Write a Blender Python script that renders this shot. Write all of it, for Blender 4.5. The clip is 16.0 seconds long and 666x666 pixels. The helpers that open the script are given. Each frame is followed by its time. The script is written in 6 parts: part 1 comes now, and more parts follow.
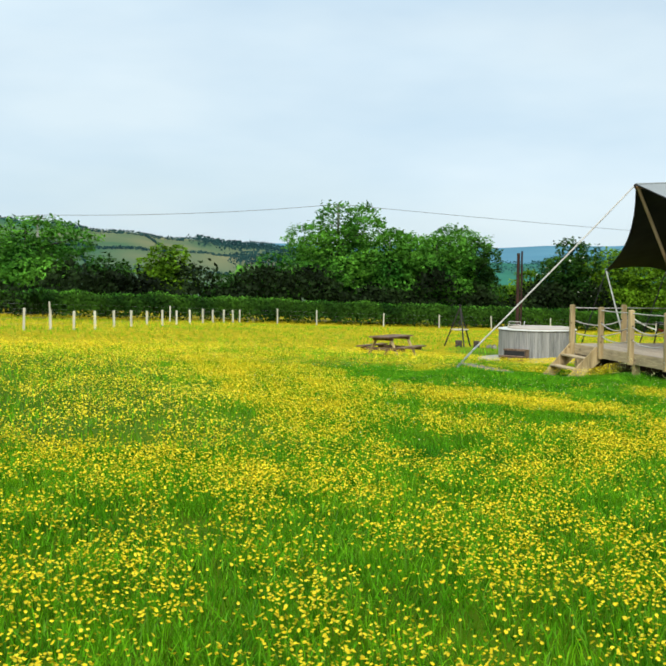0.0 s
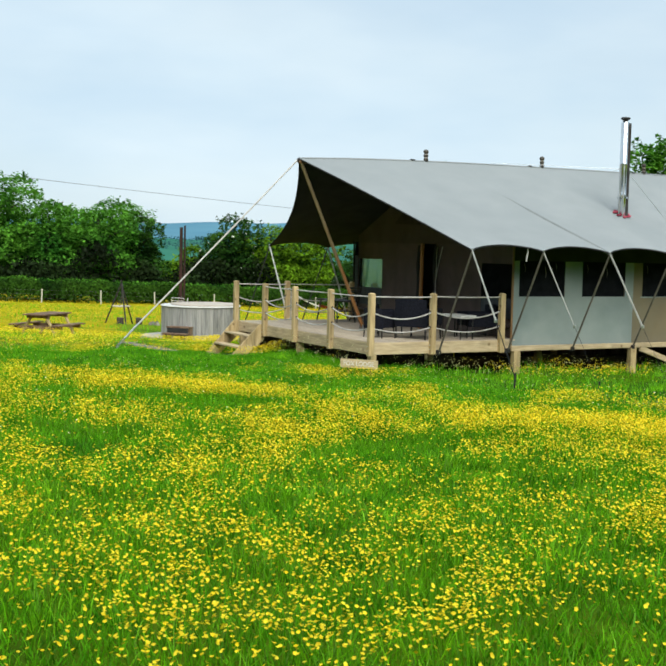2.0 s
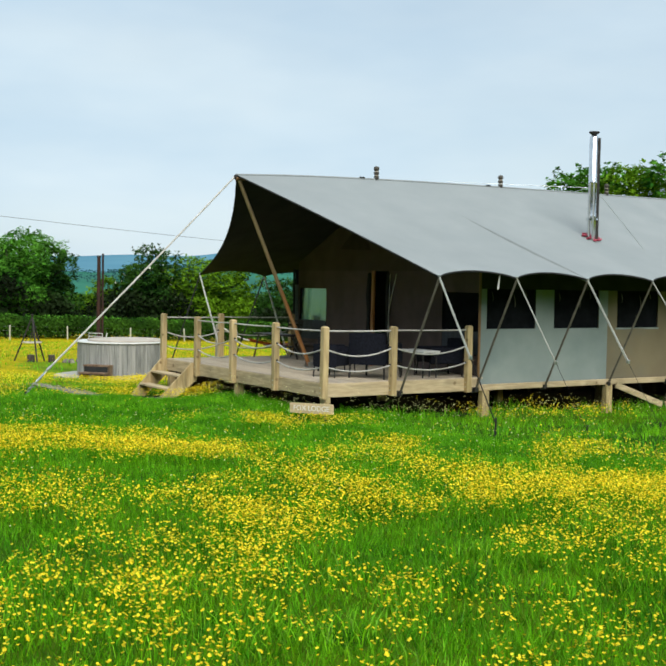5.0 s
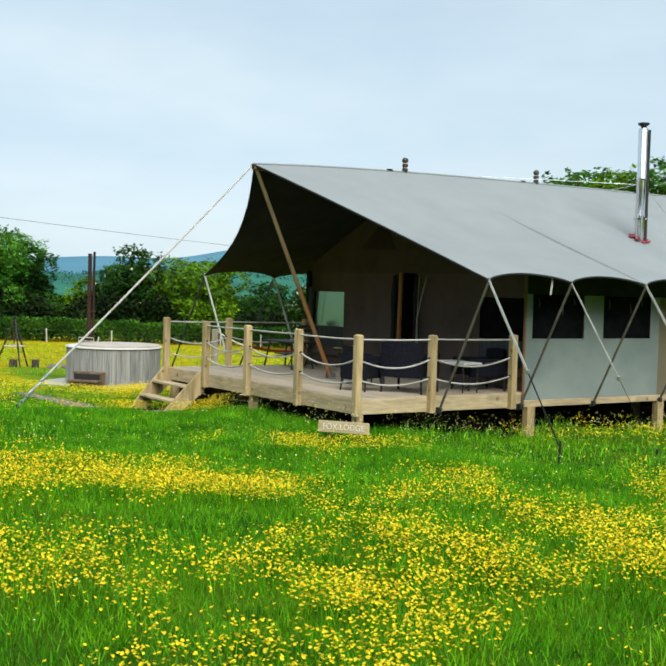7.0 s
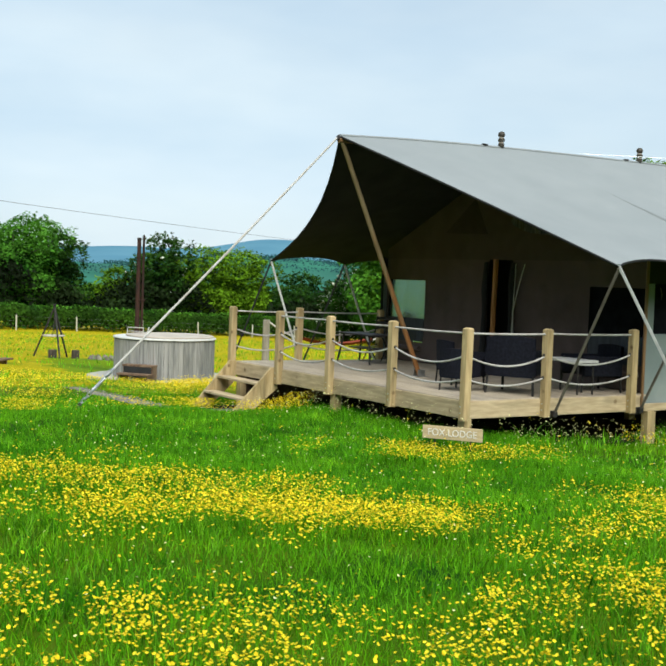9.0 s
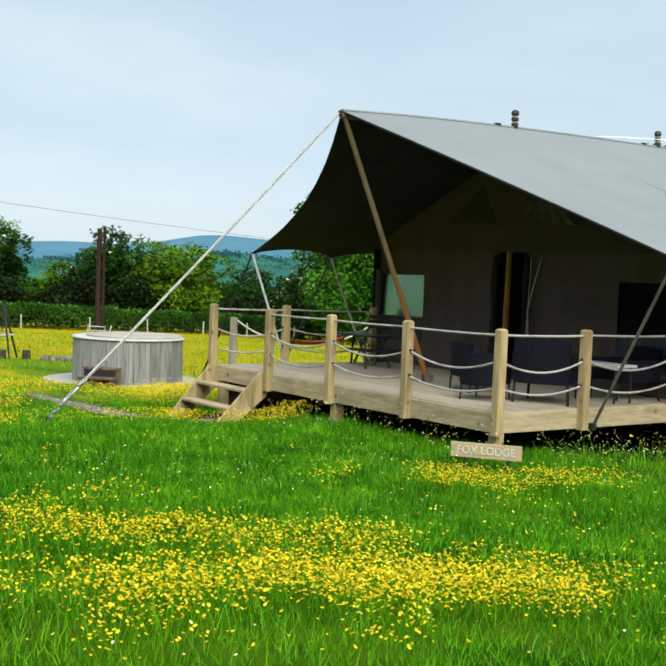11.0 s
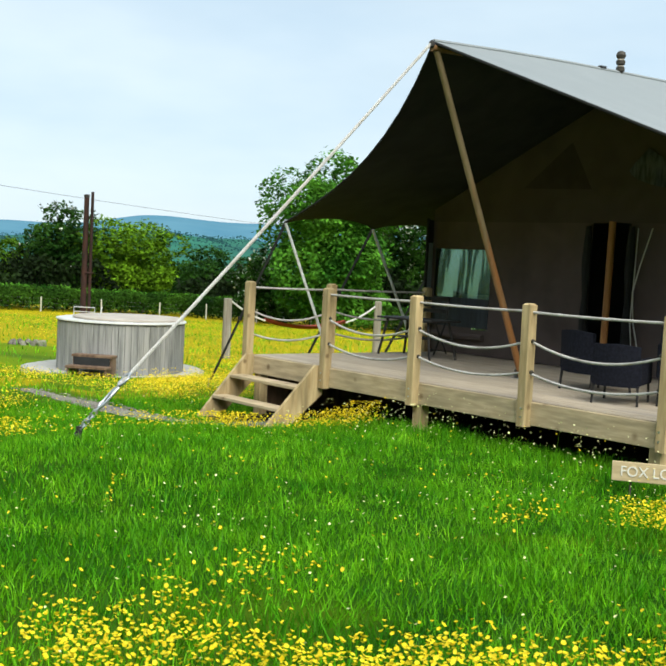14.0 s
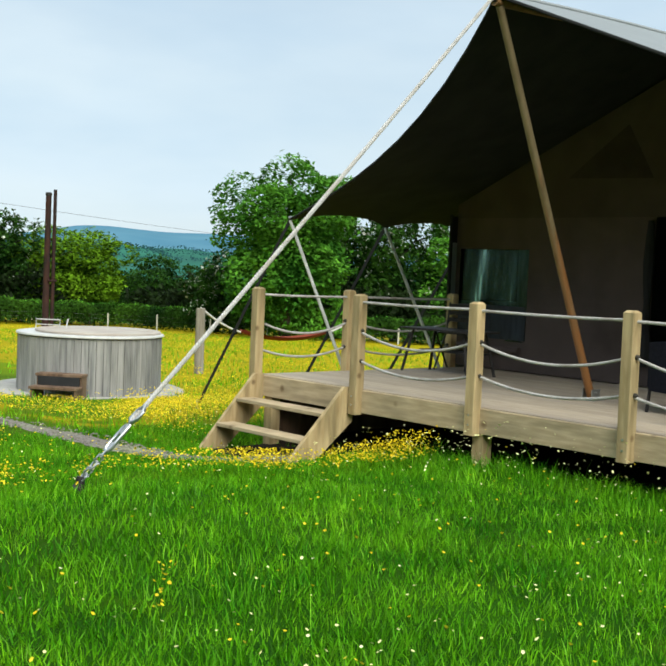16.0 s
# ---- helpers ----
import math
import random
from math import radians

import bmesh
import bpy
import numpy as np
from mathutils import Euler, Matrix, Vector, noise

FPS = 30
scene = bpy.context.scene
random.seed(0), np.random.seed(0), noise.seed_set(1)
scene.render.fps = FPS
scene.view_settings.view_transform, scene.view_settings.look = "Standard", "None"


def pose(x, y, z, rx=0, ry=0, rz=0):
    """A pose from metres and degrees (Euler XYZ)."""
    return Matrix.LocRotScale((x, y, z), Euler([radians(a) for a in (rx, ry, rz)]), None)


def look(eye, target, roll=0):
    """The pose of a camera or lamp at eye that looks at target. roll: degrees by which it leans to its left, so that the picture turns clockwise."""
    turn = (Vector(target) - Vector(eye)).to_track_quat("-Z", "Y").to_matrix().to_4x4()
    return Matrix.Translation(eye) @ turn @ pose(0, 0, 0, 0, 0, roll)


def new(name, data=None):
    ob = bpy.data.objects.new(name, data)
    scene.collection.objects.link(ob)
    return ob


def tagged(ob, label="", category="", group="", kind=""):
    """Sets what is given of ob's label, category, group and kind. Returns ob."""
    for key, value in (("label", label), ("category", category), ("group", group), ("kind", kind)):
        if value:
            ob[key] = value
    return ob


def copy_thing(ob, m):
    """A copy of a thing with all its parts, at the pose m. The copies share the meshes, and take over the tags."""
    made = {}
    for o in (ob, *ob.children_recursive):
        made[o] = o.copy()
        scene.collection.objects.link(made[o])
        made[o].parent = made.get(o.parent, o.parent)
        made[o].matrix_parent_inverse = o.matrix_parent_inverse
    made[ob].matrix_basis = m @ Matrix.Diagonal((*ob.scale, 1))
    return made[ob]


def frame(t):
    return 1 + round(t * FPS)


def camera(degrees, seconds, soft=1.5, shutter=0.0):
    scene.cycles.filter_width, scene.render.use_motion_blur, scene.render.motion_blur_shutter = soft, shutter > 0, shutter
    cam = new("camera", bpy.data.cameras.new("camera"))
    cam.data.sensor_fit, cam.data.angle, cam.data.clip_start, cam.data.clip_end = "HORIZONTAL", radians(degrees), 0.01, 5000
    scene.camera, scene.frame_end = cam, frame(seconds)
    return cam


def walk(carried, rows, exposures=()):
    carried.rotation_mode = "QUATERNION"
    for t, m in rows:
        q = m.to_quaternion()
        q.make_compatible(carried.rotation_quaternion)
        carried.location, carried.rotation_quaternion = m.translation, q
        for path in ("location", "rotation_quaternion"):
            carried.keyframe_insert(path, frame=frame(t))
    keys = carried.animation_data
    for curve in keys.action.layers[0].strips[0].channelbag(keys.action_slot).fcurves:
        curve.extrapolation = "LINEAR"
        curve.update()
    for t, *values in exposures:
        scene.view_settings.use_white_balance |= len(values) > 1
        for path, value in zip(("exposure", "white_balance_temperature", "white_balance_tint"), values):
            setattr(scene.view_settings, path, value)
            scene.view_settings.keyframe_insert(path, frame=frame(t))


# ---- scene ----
cam = camera(32.42, 16.0, 2.1)
PATH = [
    (0.0, look((-10.748, -18.659, 2.558), (-8.719, -8.884, 1.977), 0.63)),
    (0.5, look((-10.634, -18.598, 2.57), (-7.935, -8.985, 2.013), 0.83)),
    (1.0, look((-10.516, -18.366, 2.538), (-6.922, -9.056, 1.898), 1.33)),
    (1.5, look((-10.468, -18.007, 2.574), (-5.821, -9.186, 1.802), 1.25)),
    (2.0, look((-10.338, -17.663, 2.532), (-5.588, -8.895, 1.788), 1.34)),
    (2.5, look((-10.178, -17.241, 2.54), (-5.309, -8.533, 1.856), 1.62)),
    (3.0, look((-10.096, -16.78, 2.557), (-4.997, -8.201, 1.922), 0.43)),
    (3.2, look((-10.029, -16.599, 2.551), (-4.855, -8.066, 1.909), 0.21)),
    (5.3, look((-9.432, -14.73, 2.442), (-3.914, -6.399, 2.077), 1.51)),
    (5.5, look((-9.376, -14.489, 2.461), (-3.688, -6.27, 2.15), 1.66)),
    (6.0, look((-9.205, -13.925, 2.447), (-3.669, -5.605, 2.076), 1.93)),
    (6.5, look((-9.085, -13.377, 2.426), (-3.936, -4.813, 2.046), 1.79)),
    (7.0, look((-9.09, -12.883, 2.399), (-3.512, -4.594, 1.988), 1.66)),
    (7.5, look((-9.05, -12.376, 2.382), (-3.366, -4.162, 1.916), 1.8)),
    (8.0, look((-9.089, -11.819, 2.335), (-3.361, -3.635, 1.876), 2.06)),
    (8.5, look((-9.022, -11.276, 2.316), (-3.169, -3.184, 1.794), 1.53)),
    (9.0, look((-8.894, -10.723, 2.29), (-3.458, -2.344, 1.801), 2.17)),
    (9.2, look((-8.866, -10.503, 2.261), (-3.368, -2.172, 1.654), 2.42)),
    (11.3, look((-8.422, -8.433, 2.229), (-2.56, -0.345, 1.753), 2.21)),
    (11.5, look((-8.396, -8.238, 2.225), (-2.614, -0.088, 1.836), 2.01)),
    (12.0, look((-8.35, -7.684, 2.188), (-2.232, 0.225, 2.036), 1.86)),
    (12.5, look((-8.224, -7.123, 2.124), (-1.956, 0.668, 1.972), 2.01)),
    (13.0, look((-8.192, -6.582, 2.095), (-1.87, 1.159, 1.755), 2.39)),
    (13.5, look((-8.126, -6.031, 2.074), (-1.738, 1.637, 1.442), 2.01)),
    (14.0, look((-8.01, -5.536, 2.052), (-1.737, 2.226, 1.416), 2.86)),
    (14.5, look((-7.889, -4.982, 2.052), (-1.433, 2.624, 1.374), 1.52)),
    (15.0, look((-7.712, -4.424, 2.013), (-1.158, 3.094, 1.288), 1.98)),
    (15.3, look((-7.603, -4.142, 1.998), (-1.017, 3.351, 1.31), 2.8)),
    (15.5, look((-7.537, -3.902, 1.975), (-0.894, 3.545, 1.327), 1.91)),
    (16.0, look((-7.338, -3.349, 1.937), (-0.676, 4.09, 1.403), 2.48)),
]
EXPOSURES = ((0.0, -0.02, 6450, 6.5), (3.0, 0.00, 6450, 6.5), (5.5, -0.10, 6450, 6.5), (6.5, -0.02, 6450, 6.5), (9.0, 0.00, 6450, 6.5), (11.5, -0.10, 6450, 6.5), (12.0, -0.20, 6450, 6.5), (12.5, -0.02, 6450, 6.5), (13.0, 0.06, 6450, 6.5), (13.5, 0.14, 6450, 6.5), (14.5, 0.05, 6450, 6.5), (15.3, 0.02, 6450, 6.5), (16.0, -0.02, 6450, 6.5))
walk(cam, PATH, EXPOSURES)

# ---- world, sun, exposure ----
SUN_AZ, SUN_EL = radians(200.0), radians(46.0)   # azimuth clockwise from +y
world = bpy.data.worlds.new("overcast_sky")
scene.world = world
world.use_nodes = True
wn, wl = world.node_tree.nodes, world.node_tree.links
wn.clear()
w_out, w_bg = wn.new("ShaderNodeOutputWorld"), wn.new("ShaderNodeBackground")
w_sky = wn.new("ShaderNodeTexSky")
w_sky.sky_type, w_sky.sun_disc = "NISHITA", False
w_sky.sun_elevation, w_sky.sun_rotation = SUN_EL, SUN_AZ
w_co, w_map = wn.new("ShaderNodeTexCoord"), wn.new("ShaderNodeMapping")
w_map.inputs["Scale"].default_value = (1.0, 1.0, 3.2)
w_noise, w_ramp, w_mix = wn.new("ShaderNodeTexNoise"), wn.new("ShaderNodeValToRGB"), wn.new("ShaderNodeMix")
w_noise.inputs["Scale"].default_value, w_noise.inputs["Detail"].default_value = 2.1, 5.0
w_ramp.color_ramp.elements[0].position, w_ramp.color_ramp.elements[0].color = 0.28, (0.70, 0.70, 0.70, 1)
w_ramp.color_ramp.elements[1].position, w_ramp.color_ramp.elements[1].color = 0.62, (0.97, 0.97, 0.97, 1)
w_tone, w_tramp = wn.new("ShaderNodeTexNoise"), wn.new("ShaderNodeValToRGB")
w_tone.inputs["Scale"].default_value, w_tone.inputs["Detail"].default_value = 3.4, 4.0
w_tramp.color_ramp.elements[0].position, w_tramp.color_ramp.elements[0].color = 0.34, (6.45, 8.05, 9.55, 1)
w_tramp.color_ramp.elements[1].position, w_tramp.color_ramp.elements[1].color = 0.68, (8.0, 9.2, 10.1, 1)
w_mix.data_type = "RGBA"
wl.new(w_co.outputs["Generated"], w_map.inputs["Vector"])
wl.new(w_map.outputs[0], w_noise.inputs["Vector"])
wl.new(w_map.outputs[0], w_tone.inputs["Vector"])
wl.new(w_noise.outputs["Fac"], w_ramp.inputs[0])
wl.new(w_tone.outputs["Fac"], w_tramp.inputs[0])
wl.new(w_ramp.outputs[0], w_mix.inputs[0])
wl.new(w_sky.outputs[0], w_mix.inputs[6])
wl.new(w_tramp.outputs[0], w_mix.inputs[7])
wl.new(w_mix.outputs[2], w_bg.inputs[0])
w_bg.inputs[1].default_value = 0.102
wl.new(w_bg.outputs[0], w_out.inputs[0])
sun = new("sun", bpy.data.lights.new("sun", "SUN"))
sun.data.energy, sun.data.angle, sun.data.color = 5.0, radians(55), (1.0, 0.96, 0.88)
sun.matrix_world = look((0, 0, 30), (-30 * math.sin(SUN_AZ) * math.cos(SUN_EL), -30 * math.cos(SUN_AZ) * math.cos(SUN_EL), 30 - 30 * math.sin(SUN_EL)))


# ---- materials ----
def material(name, col_a, col_b, scale=8.0, rough=0.8, metal=0.0, bump=0.2, bump_scale=60.0, stretch=(1, 1, 1),
             spots=None, spot_scale=1.5, knots=0.0, island=0.0, random_value=0.0, spec=0.3, translucent=None, coords="Object", detail=6.0):
    """A surface with two tones at one scale, stains at a second, fine relief, and variation from piece to piece."""
    m = bpy.data.materials.new(name)
    m.use_nodes = True
    nt = m.node_tree
    n, l = nt.nodes, nt.links
    b = n["Principled BSDF"]
    b.inputs["Roughness"].default_value, b.inputs["Metallic"].default_value = rough, metal
    b.inputs["Specular IOR Level"].default_value = spec
    co, mp = n.new("ShaderNodeTexCoord"), n.new("ShaderNodeMapping")
    mp.inputs["Scale"].default_value = stretch
    l.new(co.outputs[coords], mp.inputs["Vector"])
    nz, rp = n.new("ShaderNodeTexNoise"), n.new("ShaderNodeValToRGB")
    nz.inputs["Scale"].default_value, nz.inputs["Detail"].default_value = scale, detail
    l.new(mp.outputs[0], nz.inputs["Vector"])
    rp.color_ramp.elements[0].position, rp.color_ramp.elements[0].color = 0.34, (*col_a, 1)
    rp.color_ramp.elements[1].position, rp.color_ramp.elements[1].color = 0.66, (*col_b, 1)
    l.new(nz.outputs["Fac"], rp.inputs[0])
    out = rp.outputs[0]
    if spots:
        n2, r2, mx = n.new("ShaderNodeTexNoise"), n.new("ShaderNodeValToRGB"), n.new("ShaderNodeMix")
        n2.inputs["Scale"].default_value, n2.inputs["Detail"].default_value = spot_scale, 5.0
        l.new(mp.outputs[0], n2.inputs["Vector"])
        r2.color_ramp.elements[0].position, r2.color_ramp.elements[0].color = 0.48, (0, 0, 0, 1)
        r2.color_ramp.elements[1].position, r2.color_ramp.elements[1].color = 0.72, (0.85, 0.85, 0.85, 1)
        l.new(n2.outputs["Fac"], r2.inputs[0])
        mx.data_type = "RGBA"
        mx.inputs[7].default_value = (*spots, 1)
        l.new(r2.outputs[0], mx.inputs[0])
        l.new(out, mx.inputs[6])
        out = mx.outputs[2]
    if knots:
        vo, r4, m4 = n.new("ShaderNodeTexVoronoi"), n.new("ShaderNodeValToRGB"), n.new("ShaderNodeMix")
        vo.inputs["Scale"].default_value = knots
        l.new(co.outputs[coords], vo.inputs["Vector"])
        r4.color_ramp.elements[0].position, r4.color_ramp.elements[0].color = 0.05, (0.8, 0.8, 0.8, 1)
        r4.color_ramp.elements[1].position, r4.color_ramp.elements[1].color = 0.17, (0, 0, 0, 1)
        l.new(vo.outputs["Distance"], r4.inputs[0])
        m4.data_type = "RGBA"
        m4.inputs[7].default_value = (0.12, 0.07, 0.028, 1)
        l.new(r4.outputs[0], m4.inputs[0])
        l.new(out, m4.inputs[6])
        out = m4.outputs[2]
    for amount, node, socket in ((island, "ShaderNodeNewGeometry", "Random Per Island"), (random_value, "ShaderNodeObjectInfo", "Random")):
        if amount:
            g, mr, hs = n.new(node), n.new("ShaderNodeMapRange"), n.new("ShaderNodeHueSaturation")
            mr.inputs[3].default_value, mr.inputs[4].default_value = 1 - amount, 1 + amount
            l.new(g.outputs[socket], mr.inputs[0])
            l.new(mr.outputs[0], hs.inputs["Value"])
            l.new(out, hs.inputs["Color"])
            out = hs.outputs[0]
    l.new(out, b.inputs["Base Color"])
    if bump:
        n3, bp = n.new("ShaderNodeTexNoise"), n.new("ShaderNodeBump")
        n3.inputs["Scale"].default_value, n3.inputs["Detail"].default_value = bump_scale, 4.0
        l.new(mp.outputs[0], n3.inputs["Vector"])
        l.new(n3.outputs["Fac"], bp.inputs["Height"])
        bp.inputs["Strength"].default_value, bp.inputs["Distance"].default_value = bump, 0.01
        l.new(bp.outputs[0], b.inputs["Normal"])
    if translucent:
        tr, ms = n.new("ShaderNodeBsdfTranslucent"), n.new("ShaderNodeMixShader")
        l.new(out, tr.inputs[0])
        ms.inputs[0].default_value = translucent
        l.new(b.outputs[0], ms.inputs[1])
        l.new(tr.outputs[0], ms.inputs[2])
        l.new(ms.outputs[0], n["Material Output"].inputs[0])
    return m


def blend_by(m, attribute, light_a, light_b, scale):
    """Lets a mesh attribute carry the surface over to a second pair of tones."""
    n, l = m.node_tree.nodes, m.node_tree.links
    first = [x for x in n if x.bl_idname == "ShaderNodeValToRGB"][0]
    target = first.outputs[0].links[0].to_socket
    at, nz, rp, mx = n.new("ShaderNodeAttribute"), n.new("ShaderNodeTexNoise"), n.new("ShaderNodeValToRGB"), n.new("ShaderNodeMix")
    at.attribute_name = attribute
    nz.inputs["Scale"].default_value = scale
    rp.color_ramp.elements[0].position, rp.color_ramp.elements[0].color = 0.36, (*light_a, 1)
    rp.color_ramp.elements[1].position, rp.color_ramp.elements[1].color = 0.64, (*light_b, 1)
    l.new(nz.outputs["Fac"], rp.inputs[0])
    mx.data_type = "RGBA"
    l.new(at.outputs["Fac"], mx.inputs[0])
    l.new(first.outputs[0], mx.inputs[6])
    l.new(rp.outputs[0], mx.inputs[7])
    l.new(mx.outputs[2], target)
    return m


M_GRASS = blend_by(material("grass_blades", (0.046, 0.235, 0.003), (0.225, 0.545, 0.009), 2.6, 0.5, bump=0, island=0.55, translucent=0.35, spec=0.2),
                   "flowery", (0.085, 0.265, 0.003), (0.190, 0.40, 0.007), 0.8)
M_UNDERGRASS = material("darkened_undergrowth", (0.026, 0.155, 0.002), (0.115, 0.350, 0.006), 2.3, 0.6, bump=0, island=0.55, translucent=0.25, spec=0.1)
M_PETAL = material("buttercup_petals", (0.77, 0.550, 0.005), (0.88, 0.735, 0.040), 40.0, 0.5, bump=0, island=0.20, translucent=0.30, spec=0.15)
M_DAISY = material("pale_petals", (0.80, 0.78, 0.30), (0.84, 0.82, 0.48), 3.0, 0.5, bump=0, island=0.1, translucent=0.2)
M_ROOF = material("grey_canvas", (0.212, 0.232, 0.240), (0.236, 0.256, 0.264), 1.2, 0.75, bump=0.12, bump_scale=140, spots=(0.198, 0.220, 0.228), spot_scale=0.55, spec=0.25)
M_SEAM = material("shaded_seam", (0.150, 0.166, 0.172), (0.180, 0.196, 0.202), 4.0, 0.85, bump=0.1)
M_LINING = material("dark_lining_and_shade", (0.024, 0.025, 0.026), (0.034, 0.035, 0.036), 3.0, 0.9, bump=0.1, spec=0.1)
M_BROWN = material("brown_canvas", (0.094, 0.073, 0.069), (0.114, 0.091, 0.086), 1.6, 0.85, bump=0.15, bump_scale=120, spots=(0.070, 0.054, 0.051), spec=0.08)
M_GABLE = material("shaded_gable_canvas", (0.076, 0.059, 0.056), (0.092, 0.074, 0.070), 1.6, 0.85, bump=0.15, bump_scale=120, spots=(0.060, 0.047, 0.044), spec=0.06)
M_GAUZE = material("dark_gauze", (0.046, 0.036, 0.034), (0.058, 0.047, 0.044), 5.0, 0.9, bump=0.2, bump_scale=200, spec=0.05)
M_SIDE = material("pale_green_canvas", (0.205, 0.246, 0.238), (0.250, 0.288, 0.278), 1.4, 0.85, bump=0.12, bump_scale=120, spots=(0.165, 0.207, 0.206), spot_scale=1.1, spec=0.15)
M_TAN = material("tan_canvas", (0.158, 0.130, 0.082), (0.190, 0.158, 0.100), 1.4, 0.85, bump=0.12, bump_scale=120, spots=(0.16, 0.15, 0.112), spot_scale=1.1, spec=0.15)
M_SCREEN = material("black_window_mesh", (0.005, 0.006, 0.007), (0.010, 0.011, 0.013), 6.0, 0.9, bump=0.1, bump_scale=300, spec=0.03)
M_WOOD = material("new_softwood", (0.355, 0.256, 0.125), (0.515, 0.398, 0.212), 6.0, 0.75, bump=0.35, bump_scale=45, stretch=(3, 3, 0.45), spots=(0.185, 0.145, 0.070), spot_scale=2.6, knots=4.5, random_value=0.12)
M_WOODH = material("sawn_fascia_board", (0.395, 0.305, 0.182), (0.535, 0.425, 0.268), 5.0, 0.75, bump=0.3, bump_scale=45, stretch=(0.7, 0.7, 5), spots=(0.26, 0.21, 0.125), spot_scale=2.4, knots=3.6, random_value=0.10)
M_DECK = material("weathered_deck_board", (0.345, 0.286, 0.212), (0.445, 0.374, 0.284), 6.0, 0.75, bump=0.3, bump_scale=70, stretch=(6, 0.6, 1), spots=(0.30, 0.26, 0.22), spot_scale=0.9, random_value=0.10)
M_POLE = material("varnished_pole", (0.135, 0.074, 0.030), (0.225, 0.126, 0.054), 4.0, 0.5, bump=0.15, stretch=(4, 4, 0.4), spots=(0.25, 0.165, 0.09))
M_ORANGE = material("orange_stained_pole", (0.270, 0.112, 0.034), (0.400, 0.180, 0.056), 4.0, 0.45, bump=0.15, stretch=(4, 4, 0.4), spots=(0.21, 0.10, 0.04))
M_GREYWOOD = material("silvered_larch", (0.150, 0.152, 0.152), (0.285, 0.282, 0.275), 9.0, 0.8, bump=0.35, bump_scale=60, stretch=(3, 3, 0.22), spots=(0.36, 0.35, 0.34), spot_scale=2.6, random_value=0.09)
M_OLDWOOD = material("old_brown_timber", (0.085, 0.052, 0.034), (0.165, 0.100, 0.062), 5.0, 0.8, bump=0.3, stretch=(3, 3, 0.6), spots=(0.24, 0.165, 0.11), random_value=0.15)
M_OLDPOST = material("weathered_round_post", (0.165, 0.145, 0.115), (0.265, 0.240, 0.195), 6.0, 0.85, bump=0.35, stretch=(3, 3, 0.4), spots=(0.31, 0.29, 0.25))
M_POSTWOOD = material("pale_fence_post", (0.42, 0.40, 0.33), (0.56, 0.54, 0.46), 5.0, 0.85, bump=0.3, stretch=(3, 3, 0.5), random_value=0.15)
M_ROPE = material("natural_rope", (0.47, 0.46, 0.44), (0.61, 0.60, 0.58), 60.0, 0.9, bump=0.6, bump_scale=160, spots=(0.42, 0.38, 0.32), spot_scale=6)
M_SWAG = material("weathered_rail_rope", (0.37, 0.355, 0.34), (0.52, 0.50, 0.475), 60.0, 0.9, bump=0.6, bump_scale=160, spots=(0.26, 0.23, 0.21), spot_scale=5)
M_STEEL = material("galvanised_steel", (0.42, 0.44, 0.45), (0.60, 0.62, 0.63), 14.0, 0.35, metal=0.9, bump=0.05, spots=(0.35, 0.37, 0.38))
M_POLEGREY = material("grey_tent_pole", (0.42, 0.42, 0.40), (0.56, 0.56, 0.53), 6.0, 0.5, metal=0.2, bump=0.05)
M_FLUE = material("bright_flue_steel", (0.60, 0.62, 0.64), (0.72, 0.74, 0.76), 5.0, 0.22, metal=1.0, bump=0.04, bump_scale=12)
M_RUST = material("rusty_flue", (0.012, 0.007, 0.006), (0.044, 0.015, 0.008), 9.0, 0.8, bump=0.3, stretch=(1, 1, 0.4), spots=(0.03, 0.02, 0.016))
M_BLACK = material("black_webbing", (0.012, 0.012, 0.013), (0.02, 0.02, 0.022), 20.0, 0.7, bump=0.1)
M_IRON = material("black_iron", (0.02, 0.02, 0.02), (0.045, 0.04, 0.038), 12.0, 0.6, metal=0.4, bump=0.2)
M_RATTAN = material("navy_rattan", (0.006, 0.007, 0.011), (0.012, 0.013, 0.021), 40.0, 0.85, bump=0.5, bump_scale=90, spec=0.1)
M_WHITE = material("white_board", (0.46, 0.46, 0.44), (0.56, 0.56, 0.54), 6.0, 0.5, bump=0.05)
M_LID = material("pale_tub_lid", (0.36, 0.315, 0.27), (0.45, 0.40, 0.345), 3.0, 0.7, bump=0.15, spots=(0.36, 0.33, 0.28))
M_RED = material("red_flashing", (0.27, 0.025, 0.05), (0.42, 0.06, 0.10), 8.0, 0.5, bump=0.1)
M_PINK = material("hammock_stripes", (0.12, 0.010, 0.012), (0.20, 0.045, 0.018), 2.0, 0.9, bump=0.3, stretch=(0.2, 14, 1))
M_STONE = material("pale_concrete", (0.32, 0.31, 0.285), (0.42, 0.405, 0.375), 5.0, 0.9, bump=0.3, spots=(0.38, 0.38, 0.34))
M_GRAVEL = material("grey_gravel", (0.096, 0.085, 0.072), (0.205, 0.186, 0.160), 45.0, 0.95, bump=0.8, bump_scale=40, spots=(0.22, 0.24, 0.14), spot_scale=1.2, island=0.3)
M_BARK = material("grey_bark", (0.034, 0.028, 0.022), (0.075, 0.062, 0.048), 8.0, 0.95, bump=0.6, bump_scale=20, stretch=(2, 2, 0.5))
M_LETTER = material("white_paint", (0.62, 0.60, 0.54), (0.72, 0.70, 0.64), 20.0, 0.6, bump=0.05)
